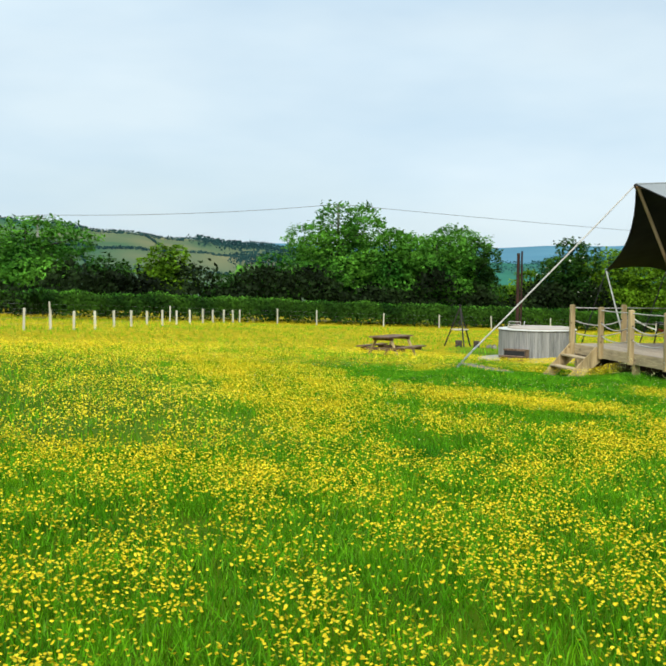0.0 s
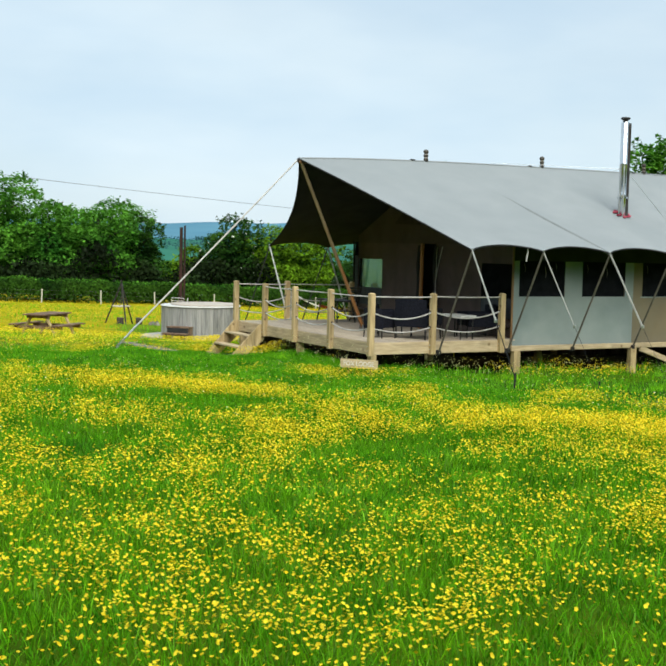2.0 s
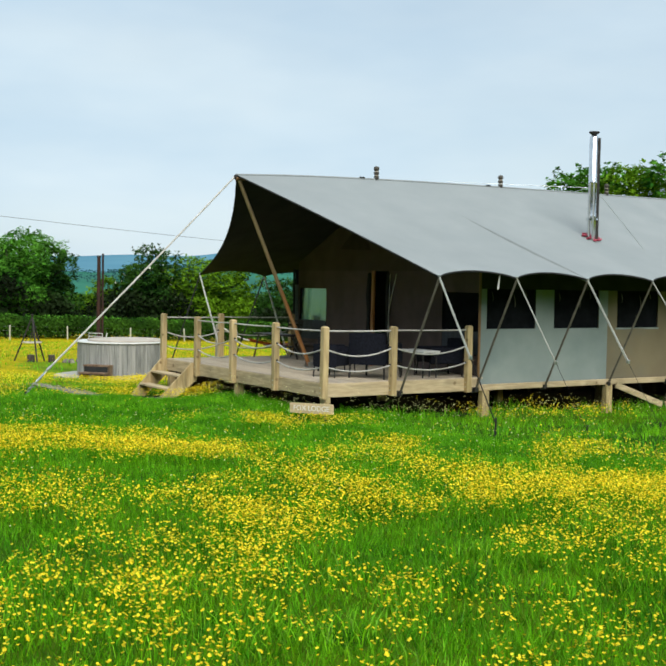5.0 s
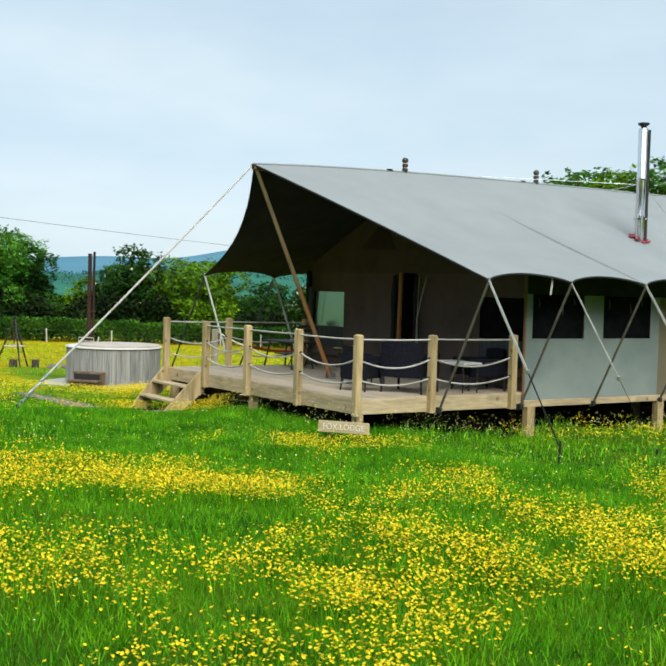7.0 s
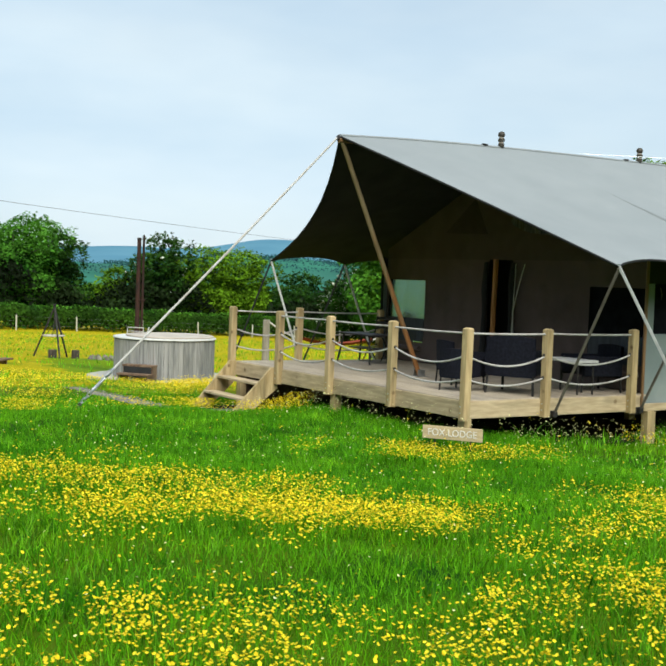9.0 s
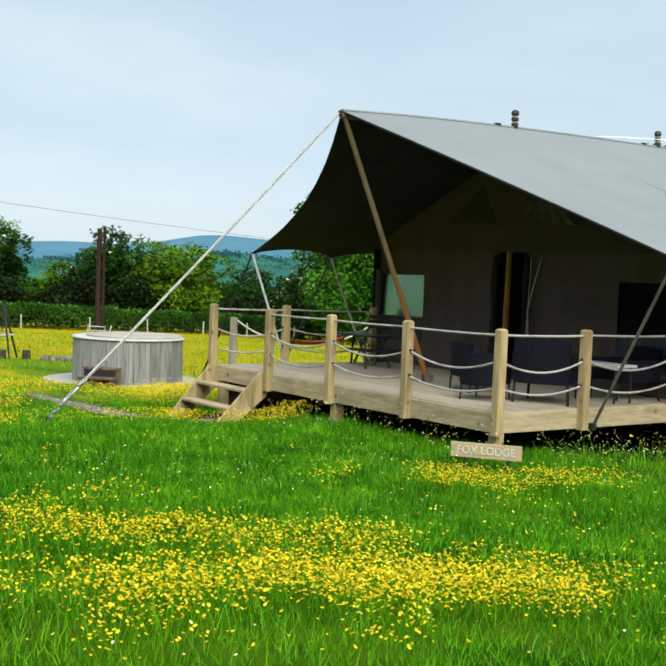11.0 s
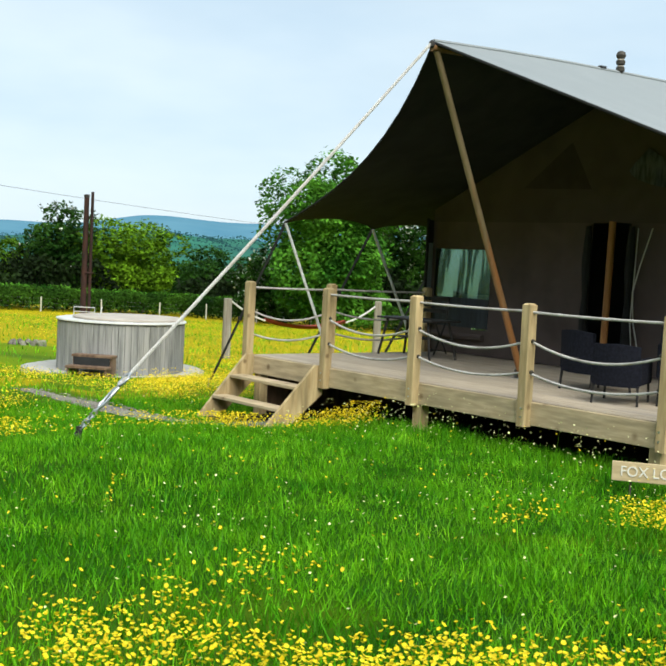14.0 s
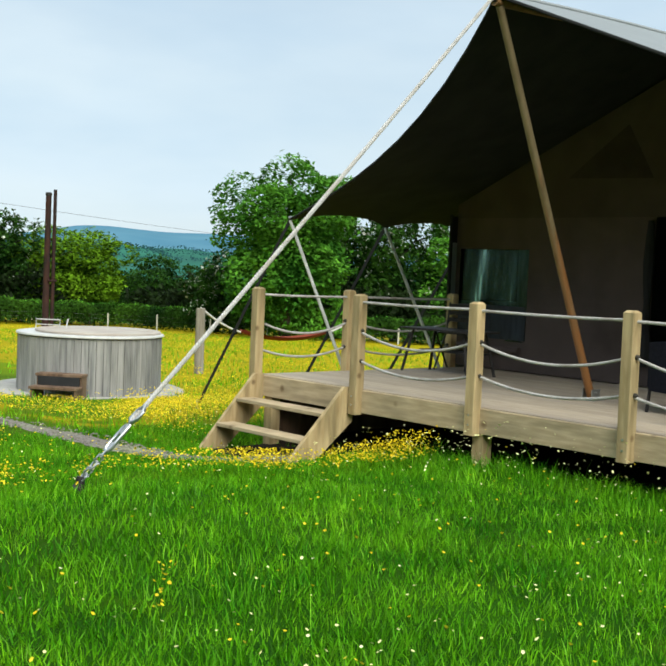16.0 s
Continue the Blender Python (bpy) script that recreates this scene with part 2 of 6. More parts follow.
M_SIGN = material("pale_sign_board", (0.43, 0.335, 0.19), (0.54, 0.425, 0.255), 6.0, 0.75, bump=0.25, stretch=(0.8, 0.8, 5), spots=(0.42, 0.34, 0.2))
M_DIMPANEL = material("dim_window_panel", (0.018, 0.024, 0.036), (0.034, 0.044, 0.062), 7.0, 0.5, bump=0.3, bump_scale=12, stretch=(1, 3, 0.5), spec=0.3)
M_CRUMPLE = material("crumpled_dark_plastic", (0.014, 0.017, 0.028), (0.085, 0.100, 0.140), 9.0, 0.32, bump=0.5, bump_scale=14, stretch=(1, 3, 0.6), spec=0.4)
M_POLEDARK = material("tarnished_pole", (0.085, 0.075, 0.062), (0.140, 0.126, 0.104), 6.0, 0.55, metal=0.1, bump=0.05)
M_FINIAL = material("dark_stained_wood", (0.030, 0.026, 0.02), (0.055, 0.048, 0.036), 8.0, 0.5, bump=0.1)
M_WIRE = material("grey_cable", (0.16, 0.16, 0.18), (0.2, 0.2, 0.22), 3.0, 0.7, bump=0)


def shaded_pole_material():
    """Orange timber pole; the shade under the roof is painted as grey-brown towards its top."""
    m = material("shaded_porch_pole", (0.125, 0.092, 0.046), (0.195, 0.148, 0.078), 4.0, 0.5, bump=0.15, stretch=(4, 4, 0.4), spots=(0.22, 0.17, 0.095))
    n, l = m.node_tree.nodes, m.node_tree.links
    base = n["Principled BSDF"].inputs["Base Color"]
    # upper tone: pole colour greyed to stand for the roof's shade
    weathered = base.links[0].from_socket
    co, sep, noise, add, ramp, mix = (n.new("ShaderNode" + k) for k in ("TexCoord", "SeparateXYZ", "TexNoise", "Math", "MapRange", "MixRGB"))
    noise.inputs["Scale"].default_value = 7.0
    l.new(co.outputs["Generated"], sep.inputs[0])
    l.new(co.outputs["Generated"], noise.inputs["Vector"])
    l.new(sep.outputs["Z"], add.inputs[0])
    l.new(noise.outputs["Fac"], add.inputs[1])
    l.new(add.outputs[0], ramp.inputs[0])
    ramp.inputs[1].default_value, ramp.inputs[2].default_value = 0.62, 1.15
    l.new(ramp.outputs[0], mix.inputs[0])
    mix.inputs[1].default_value = (0.225, 0.100, 0.033, 1)
    l.new(weathered, mix.inputs[2])
    l.new(mix.outputs[0], base)
    return m


M_PORCHPOLE = shaded_pole_material()


def leaf_material(name, dark, light, translucent=0.22):
    return material(name, dark, light, 0.35, 0.6, bump=0, island=0.5, translucent=translucent, spec=0.04, detail=4.0)


M_LEAF = leaf_material("mid_green_leaves", (0.022, 0.100, 0.010), (0.105, 0.285, 0.026))
M_LEAFD = leaf_material("dark_green_leaves", (0.010, 0.037, 0.005), (0.037, 0.102, 0.011))
M_LEAFY = leaf_material("yellow_green_leaves", (0.058, 0.135, 0.006), (0.155, 0.30, 0.012))
M_LEAFH = leaf_material("hedge_leaves", (0.008, 0.030, 0.004), (0.040, 0.102, 0.009))
M_THICKET = leaf_material("shaded_undergrowth", (0.006, 0.011, 0.004), (0.016, 0.032, 0.008), 0.08)
M_BLOSSOM = leaf_material("white_blossom", (0.5, 0.52, 0.44), (0.72, 0.72, 0.66), 0.2)


def film_material():
    """Rippled clear plastic: see-through with cloudy creases and a weak gloss."""
    m = bpy.data.materials.new("clear_window_film")
    m.use_nodes = True
    n, l = m.node_tree.nodes, m.node_tree.links
    tr, gl, ms, lw = n.new("ShaderNodeBsdfTransparent"), n.new("ShaderNodeBsdfGlossy"), n.new("ShaderNodeMixShader"), n.new("ShaderNodeLayerWeight")
    gl.inputs["Color"].default_value = (0.38, 0.56, 0.54, 1)
    gl.inputs["Roughness"].default_value = 0.2
    lw.inputs["Blend"].default_value = 0.30
    co, nz, bp, mp = n.new("ShaderNodeTexCoord"), n.new("ShaderNodeTexNoise"), n.new("ShaderNodeBump"), n.new("ShaderNodeMapping")
    mp.inputs["Scale"].default_value = (1, 2.6, 0.5)
    nz.inputs["Scale"].default_value, nz.inputs["Detail"].default_value = 1.6, 2.0
    l.new(co.outputs["Object"], mp.inputs["Vector"])
    l.new(mp.outputs[0], nz.inputs["Vector"])
    l.new(nz.outputs["Fac"], bp.inputs["Height"])
    bp.inputs["Strength"].default_value, bp.inputs["Distance"].default_value = 0.3, 0.05
    streak, tone = n.new("ShaderNodeTexNoise"), n.new("ShaderNodeMixRGB")
    slant = n.new("ShaderNodeMapping")
    slant.inputs["Rotation"].default_value, slant.inputs["Scale"].default_value = (0.45, 0, 0), (1, 6.0, 1.2)
    streak.inputs["Scale"].default_value, streak.inputs["Detail"].default_value = 1.5, 3.0
    level = n.new("ShaderNodeMapRange")
    level.inputs[1].default_value, level.inputs[2].default_value = 0.36, 0.64
    tone.inputs[1].default_value, tone.inputs[2].default_value = (0.12, 0.23, 0.22, 1), (0.48, 0.62, 0.61, 1)
    l.new(co.outputs["Object"], slant.inputs["Vector"])
    l.new(slant.outputs[0], streak.inputs["Vector"])
    l.new(streak.outputs["Fac"], level.inputs[0])
    l.new(level.outputs[0], tone.inputs[0])
    l.new(tone.outputs[0], tr.inputs[0])
    l.new(bp.outputs[0], gl.inputs["Normal"])
    l.new(bp.outputs[0], lw.inputs["Normal"])
    l.new(lw.outputs["Fresnel"], ms.inputs[0])
    l.new(tr.outputs[0], ms.inputs[1])
    l.new(gl.outputs[0], ms.inputs[2])
    l.new(ms.outputs[0], n["Material Output"].inputs[0])
    return m


M_FILM = film_material()


def meadow_material():
    """Soil and short sward, near tones darkened as shade between blades; where the buttercups stand far off and thick,
    their colour covers it (attribute 'bloom').
    """
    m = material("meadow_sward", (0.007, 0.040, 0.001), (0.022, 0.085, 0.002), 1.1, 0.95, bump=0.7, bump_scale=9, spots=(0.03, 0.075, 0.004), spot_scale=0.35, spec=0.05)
    blend_by(m, "open_field", (0.085, 0.160, 0.003), (0.150, 0.215, 0.004), 0.5)
    n, l = m.node_tree.nodes, m.node_tree.links
    b = n["Principled BSDF"]
    base = b.inputs["Base Color"].links[0].from_socket
    at, nz, ad, rp, mx = n.new("ShaderNodeAttribute"), n.new("ShaderNodeTexNoise"), n.new("ShaderNodeMath"), n.new("ShaderNodeValToRGB"), n.new("ShaderNodeMix")
    at.attribute_name = "bloom"
    co = n.new("ShaderNodeTexCoord")
    nz.inputs["Scale"].default_value, nz.inputs["Detail"].default_value = 1.6, 7.0
    l.new(co.outputs["Object"], nz.inputs["Vector"])
    ad.operation = "ADD"
    l.new(at.outputs["Fac"], ad.inputs[0])
    l.new(nz.outputs["Fac"], ad.inputs[1])
    rp.color_ramp.elements[0].position, rp.color_ramp.elements[0].color = 0.72, (0, 0, 0, 1)
    rp.color_ramp.elements[1].position, rp.color_ramp.elements[1].color = 1.18, (0.9, 0.9, 0.9, 1)
    l.new(ad.outputs[0], rp.inputs[0])
    mx.data_type = "RGBA"
    mx.inputs[7].default_value = (0.31, 0.255, 0.003, 1)
    l.new(rp.outputs[0], mx.inputs[0])
    l.new(base, mx.inputs[6])
    l.new(mx.outputs[2], b.inputs["Base Color"])
    return m


M_MEADOW = meadow_material()

# ---- building helpers ----
ORIGIN = {}


def thing(name, base, label, category, group=""):
    """An empty at the base of a thing; its parts hang under it."""
    e = new(name)
    e.location = base
    e.empty_display_size = 0.2
    ORIGIN[e.name] = Vector(base)
    return tagged(e, label, category, group)


class Shape:
    """Vertices and faces of one mesh, in world axes."""

    def __init__(self):
        self.v, self.f, self.smooth = [], [], False

    def add(self, verts, faces):
        k = len(self.v)
        self.v += [tuple(p) for p in verts]
        self.f += [tuple(k + i for i in f) for f in faces]
        return self

    def box(self, size, m=None, bevel=0.004):
        """A box with chamfered edges, centred on the pose m."""
        m = m or Matrix.Identity(4)
        hx, hy, hz = (s / 2 for s in size)
        b = min(bevel, hx * 0.4, hy * 0.4, hz * 0.4)
        bm = bmesh.new()
        bmesh.ops.create_cube(bm, size=1.0)
        for w in bm.verts:
            w.co = Vector((w.co.x * size[0], w.co.y * size[1], w.co.z * size[2]))
        if b > 0:
            bmesh.ops.bevel(bm, geom=bm.edges[:], offset=b, segments=1, affect="EDGES")
        bm.verts.index_update()
        self.add([m @ w.co for w in bm.verts], [[w.index for w in f.verts] for f in bm.faces])
        bm.free()
        return self

    def post(self, w, z0, z1, m, cap=0.022):
        """A squared post with a chamfered top, along the local z of the pose m."""
        h, c = w / 2, w / 2 - cap
        e = 0.008
        ring = [(h - e, -h), (h, -h + e), (h, h - e), (h - e, h), (-h + e, h), (-h, h - e), (-h, -h + e), (-h + e, -h)]
        rows = [[(x, y, z0) for x, y in ring], [(x, y, z1 - cap * 0.8) for x, y in ring], [(x * c / h, y * c / h, z1) for x, y in ring]]
        n = len(ring)
        faces = [[i * n + k, i * n + (k + 1) % n, (i + 1) * n + (k + 1) % n, (i + 1) * n + k] for i in range(2) for k in range(n)]
        faces += [list(range(n))[::-1], [2 * n + k for k in range(n)]]
        return self.add([m @ Vector(p) for r in rows for p in r], faces)

    def beam(self, a, b, w, h, bevel=0.004, up=(0, 0, 1)):
        """A squared timber from a to b, w wide and h deep."""
        a, b = Vector(a), Vector(b)
        d = (b - a).normalized()
        s = d.cross(Vector(up))
        s = s.normalized() if s.length > 1e-4 else Vector((1, 0, 0))
        u = s.cross(d)
        rot = Matrix((s, d, u)).transposed().to_4x4()
        return self.box((w, (b - a).length, h), Matrix.Translation((a + b) / 2) @ rot, bevel)

    def tube(self, points, radius, sides=8, close=True):
        """A round bar through the points; radius may be a list, one for each."""
        pts = [Vector(p) for p in points]
        rad = radius if isinstance(radius, (list, tuple)) else [radius] * len(pts)
        ring = []
        ref = Vector((0.31, 0.17, 0.93))
        for i, p in enumerate(pts):
            d = (pts[min(i + 1, len(pts) - 1)] - pts[max(i - 1, 0)]).normalized()
            s = d.cross(ref if abs(d.dot(ref)) < 0.95 else Vector((1, 0, 0))).normalized()
            u = d.cross(s)
            ring.append([p + rad[i] * (math.cos(a) * s + math.sin(a) * u) for a in (2 * math.pi * k / sides for k in range(sides))])
        k0 = [j for r in ring for j in r]
        faces = [[i * sides + k, i * sides + (k + 1) % sides, (i + 1) * sides + (k + 1) % sides, (i + 1) * sides + k]
                 for i in range(len(pts) - 1) for k in range(sides)]
        if close:
            faces += [list(range(sides))[::-1], [(len(pts) - 1) * sides + k for k in range(sides)]]
        self.smooth = True
        return self.add(k0, faces)

    def lathe(self, profile, centre, sides=24, closed=False):
        """A turned form: profile of (radius, height) about a vertical axis through centre."""
        c = Vector(centre)
        pts = [c + Vector((r * math.cos(a), r * math.sin(a), z)) for r, z in profile for a in (2 * math.pi * k / sides for k in range(sides))]
        n = len(profile)
        faces = [[i * sides + k, i * sides + (k + 1) % sides, (i + 1) * sides + (k + 1) % sides, (i + 1) * sides + k] for i in range(n - 1) for k in range(sides)]
        faces += [list(range(sides))[::-1], [(n - 1) * sides + k for k in range(sides)]]
        return self.add(pts, faces)

    def sheet(self, rows):
        """A grid of points as a surface."""
        n = len(rows[0])
        return self.add([p for r in rows for p in r],
                        [[i * n + j, i * n + j + 1, (i + 1) * n + j + 1, (i + 1) * n + j] for i in range(len(rows) - 1) for j in range(n - 1)])

    def mesh(self, name, shift=Vector()):
        me = bpy.data.meshes.new(name)
        me.from_pydata([(p[0] - shift[0], p[1] - shift[1], p[2] - shift[2]) for p in self.v], [], self.f)
        me.update()
        if self.smooth:
            me.shade_smooth()
            me.set_sharp_from_angle(angle=radians(40))
        return me


def part(name, shape, mat, parent, label=""):
    """One mesh under a thing or under a part."""
    at = ORIGIN[parent.name]
    me = shape.mesh(name, at)
    me.materials.append(mat)
    ob = new(name, me)
    ob.parent = parent
    ORIGIN[ob.name] = at
    return tagged(ob, label)


def solo(name, shape, mat, label, category, group="", kind="", base=None):
    """A thing that is one mesh."""
    at = Vector(base) if base is not None else Vector(shape.v[0])
    me = shape.mesh(name, at)
    me.materials.append(mat)
    ob = new(name, me)
    ob.location = at
    ORIGIN[ob.name] = at
    return tagged(ob, label, category, group, kind)


def raw_mesh(name, verts, loops, sizes, mat, smooth=False):
    """A large mesh straight from arrays."""
    me = bpy.data.meshes.new(name)
    me.vertices.add(len(verts))
    me.vertices.foreach_set("co", np.asarray(verts, np.float32).ravel())
    me.loops.add(len(loops))
    me.loops.foreach_set("vertex_index", np.asarray(loops, np.int32))
    me.polygons.add(len(sizes))
    starts = np.concatenate(([0], np.cumsum(sizes)[:-1])).astype(np.int32)
    me.polygons.foreach_set("loop_start", starts)
    me.polygons.foreach_set("loop_total", np.asarray(sizes, np.int32))
    me.update(calc_edges=True)
    me.materials.append(mat)
    return me


def leaf_cards(points, size, rng, outward=None, spread=0.55):
    """Small folded leaf clumps, one at each point; with outward given they lie roughly across that direction."""
    n = len(points)
    s = size * rng.uniform(0.6, 1.35, (n, 1))
    a = rng.normal(size=(n, 3))
    if outward is not None:
        a = np.cross(outward + rng.normal(size=(n, 3)) * spread, a)
    a /= np.linalg.norm(a, axis=1, keepdims=True)
    b = np.cross(a, rng.normal(size=(n, 3)) if outward is None else outward + rng.normal(size=(n, 3)) * spread)
    b /= np.linalg.norm(b, axis=1, keepdims=True)
    c = np.cross(a, b)
    v = np.stack((points - a * s, points + b * s * 0.55 + c * s * 0.18, points + a * s, points - b * s * 0.55 + c * s * 0.18), 1).reshape(-1, 3)
    k = np.arange(n)[:, None] * 4
    f = np.concatenate((k + np.array([[0, 1, 2]]), k + np.array([[0, 2, 3]])), 1).reshape(-1)
    return v, f


def swag(a, b, sag, n=12):
    a, b = Vector(a), Vector(b)
    return [a.lerp(b, i / n) - Vector((0, 0, 4 * sag * (i / n) * (1 - i / n))) for i in range(n + 1)]


# ---- ground ----
def wave(x, y):
    return (0.035 * np.sin(x * 1.9 + 0.7 * np.sin(y * 1.3)) * np.cos(y * 1.5 + 0.4) + 0.05 * np.sin(0.45 * x + 1.1) * np.sin(0.38 * y - 0.6))


def ground_z(x, y):
    """The field falls gently to the far hedge, then the land drops into a valley."""
    x, y = np.asarray(x, float), np.asarray(y, float)
    r = np.hypot(x - 8, y - 10)
    plane = 0.305 - 0.0314 * x - 0.0252 * y
    hump = 0.20 * np.exp(-(((x + 3.5) / 1.7) ** 2 + ((y - 2.2) / 1.2) ** 2))
    dip = 0.13 * np.exp(-(((x + 0.7) / 0.9) ** 2 + ((y - 5.6) / 0.9) ** 2))
    dip = dip + 0.13 * np.exp(-(((x + 2.0) / 2.6) ** 2 + ((y - 14.5) / 2.6) ** 2))
    bank = 0.075 * np.exp(-(((x - 0.1) / 0.9) ** 2 + ((y - 1.7) / 1.8) ** 4))
    near = plane + hump + bank - dip + wave(x, y) * np.clip((60 - r) / 30, 0, 1)
    t = np.clip((r - 75) / 200, 0, 1)
    t = t * t * (3 - 2 * t)
    return near * (1 - t) + (-16.0) * t


def gz(x, y):
    return float(ground_z(x, y))


# drifts and gaps of the buttercups: from x, y to x, y, half width, gain
DRIFTS = (
    (-6.25, -2.35, -4.5, -3.6, 0.30, 1.8), (-5.9, -4.1, -4.5, -4.5, 0.42, 1.8), (-2.9, -0.95, -0.8, -1.9, 0.24, 1.0), (-5.9, -6.5, -3.2, -8.0, 0.75, 0.5),
    (-8.4, -5.0, -6.2, -7.4, 0.80, 0.4), (-3.4, -9.8, -1.4, -8.0, 0.80, 0.5), (-2.75, 3.95, -1.9, 3.5, 0.26, 2.0), (-1.9, 3.5, -0.4, 3.6, 0.36, 2.2), (-0.9, 6.9, 1.6, 9.3, 0.60, 0.55),
    (-4.0, 3.6, -3.4, 4.2, 0.30, 0.4), (-4.95, 0.25, -4.6, 0.7, 0.22, 2.2), (-0.5, 3.8, 0.2, 3.0, 0.30, 1.3), (2.6, -1.3, 5.0, -1.2, 0.50, 1.1))
GAPS = (
    (-3.3, 0.8, -0.8, 2.2, 1.90, -1.5), (-3.9, -2.3, -1.0, -4.2, 0.70, -0.8), (-6.8, -5.6, -4.9, -5.9, 0.42, -0.8), (-12.2, -5.6, -9.6, -5.9, 0.50, -0.5),
    (0.6, 11.5, 2.6, 19.0, 1.60, -0.8), (-5.4, 0.2, -4.0, -1.0, 0.75, -0.9), (-1.8, 6.3, -2.0, 8.3, 0.45, -0.6), (-3.2, 4.9, -2.6, 5.7, 0.50, -0.8))
LATTICE = np.random.default_rng(41).random((64, 64))


def smooth_noise(x, y, step, dx=0.0, dy=0.0):
    """Soft random values between 0 and 1 on a lattice of the given step."""
    u, v = np.asarray(x, float) / step + dx + 200, np.asarray(y, float) / step + dy + 200
    i, k = np.floor(u).astype(int), np.floor(v).astype(int)
    a, b = u - i, v - k
    a, b = a * a * (3 - 2 * a), b * b * (3 - 2 * b)
    i0, i1, k0, k1 = i % 64, (i + 1) % 64, k % 64, (k + 1) % 64
    return (LATTICE[i0, k0] * (1 - a) + LATTICE[i1, k0] * a) * (1 - b) + (LATTICE[i0, k1] * (1 - a) + LATTICE[i1, k1] * a) * b


def bloom(x, y):
    """How thick the buttercups stand: 0 none, 1 thick, 1.5 petal to petal."""
    x, y = np.asarray(x, float), np.asarray(y, float)
    far = np.clip((y + 1.0 - 0.55 * (x + 6)) / 10, 0, 1)
    n = smooth_noise(x, y, 1.5) * 0.28 + smooth_noise(x, y, 0.70, 7.3, 1.7) * 0.40 + smooth_noise(x, y, 0.34, 3.1, 9.2) * 0.32 - 0.5
    lawn = np.clip((y + 5.6) / 1.4, 0, 1) * np.clip((x + 7.4) / 1.2, 0, 1) * np.clip((7.0 - y) / 1.5, 0, 1)
    start = np.clip((-7.5 - y) / 2.5, 0, 1) * np.clip((-6.8 - x) / 1.5, 0, 1)
    west = np.clip((-6.6 - x) / 2, 0, 1) * np.clip((y + 10) / 2.5, 0, 1)
    d = 0.56 + 0.18 * far - 0.46 * lawn + 0.20 * start + 0.26 * west + n * (2.5 - 1.3 * far - 1.2 * np.maximum(start, 0.7 * west))
    for ax, ay, bx, by, width, gain in DRIFTS + GAPS:
        q = np.clip(((x - ax) * (bx - ax) + (y - ay) * (by - ay)) / ((bx - ax) ** 2 + (by - ay) ** 2), 0, 1)
        off = np.hypot(x - ax - q * (bx - ax), y - ay - q * (by - ay)) + (smooth_noise(x, y, 0.5, 2.6, 6.1) - 0.5) * 0.35
        d = d + gain * np.exp(-np.clip(off / width, 0, 9) ** 2)
    d = d * np.where((x > 0.3) & (y > -0.1) & (y < 6.2), 0, 1)
    return np.clip(d, 0, 1.5)


TRACK = ((-0.30, 5.10), (-0.98, 4.72), (-1.52, 5.05), (-1.74, 5.9), (-1.75, 7.0), (-1.85, 8.3))


def path_distance(x, y):
    """Distance to the middle of the worn path."""
    best = np.full(np.broadcast(x, y).shape, 99.0)
    for (ax, ay), (bx, by) in zip(TRACK, TRACK[1:]):
        q = np.clip(((x - ax) * (bx - ax) + (y - ay) * (by - ay)) / ((bx - ax) ** 2 + (by - ay) ** 2), 0, 1)
        best = np.minimum(best, np.hypot(x - ax - q * (bx - ax), y - ay - q * (by - ay)))
    return best


def growth(x, y):
    """How tall the grass stands: trodden low along the path and near the pad, uncut along the deck."""
    x, y = np.asarray(x, float), np.asarray(y, float)
    near_path = 0.75 * np.exp(-(path_distance(x, y) / 0.45) ** 2)
    near_pad = np.exp(-(((x - 0.6) / 2.8) ** 2 + ((y - 10.0) / 1.6) ** 2))
    near_sign = 0.15 * np.exp(-(((x + 0.65) / 0.6) ** 2 + ((y + 0.55) / 0.6) ** 2))
    near_steps = 0.45 * np.exp(-(((x + 1.4) / 1.3) ** 2 + ((y - 4.0) / 0.75) ** 2))
    front = np.exp(-((x + 0.05) / 0.38) ** 2) * np.clip((y + 0.6) / 0.5, 0, 1) * np.clip((4.4 - y) / 0.5, 0, 1)
    flank = np.exp(-((y + 0.05) / 0.38) ** 2) * np.clip((x + 0.6) / 0.5, 0, 1)
    unmown = 1 + 0.75 * np.maximum(front, flank)
    return unmown * (1 - 0.62 * np.maximum(np.maximum(near_path, near_pad), np.maximum(near_sign, near_steps)))


def on_bare(x, y):
    """True on the path, on the pad and under the deck, where nothing grows."""
    pad = np.hypot((x - 1.70) / 1.58, (y - 12.55) / 1.55) < 1
    deck = ((x > 0.55) & (y > 0.5) & (y < 6.0)) | ((x > 0.12) & (y > 4.4) & (y < 6.0))
    path = path_distance(x, y) < (0.24 + 0.05 * np.sin(3.1 * y + 2 * x)) * np.clip((8.6 - y) / 2.2, 0, 1)
    foot = (x > -0.8) & (x < 0.1) & (y > 4.6) & (y < 5.9)
    return pad | deck | path | foot


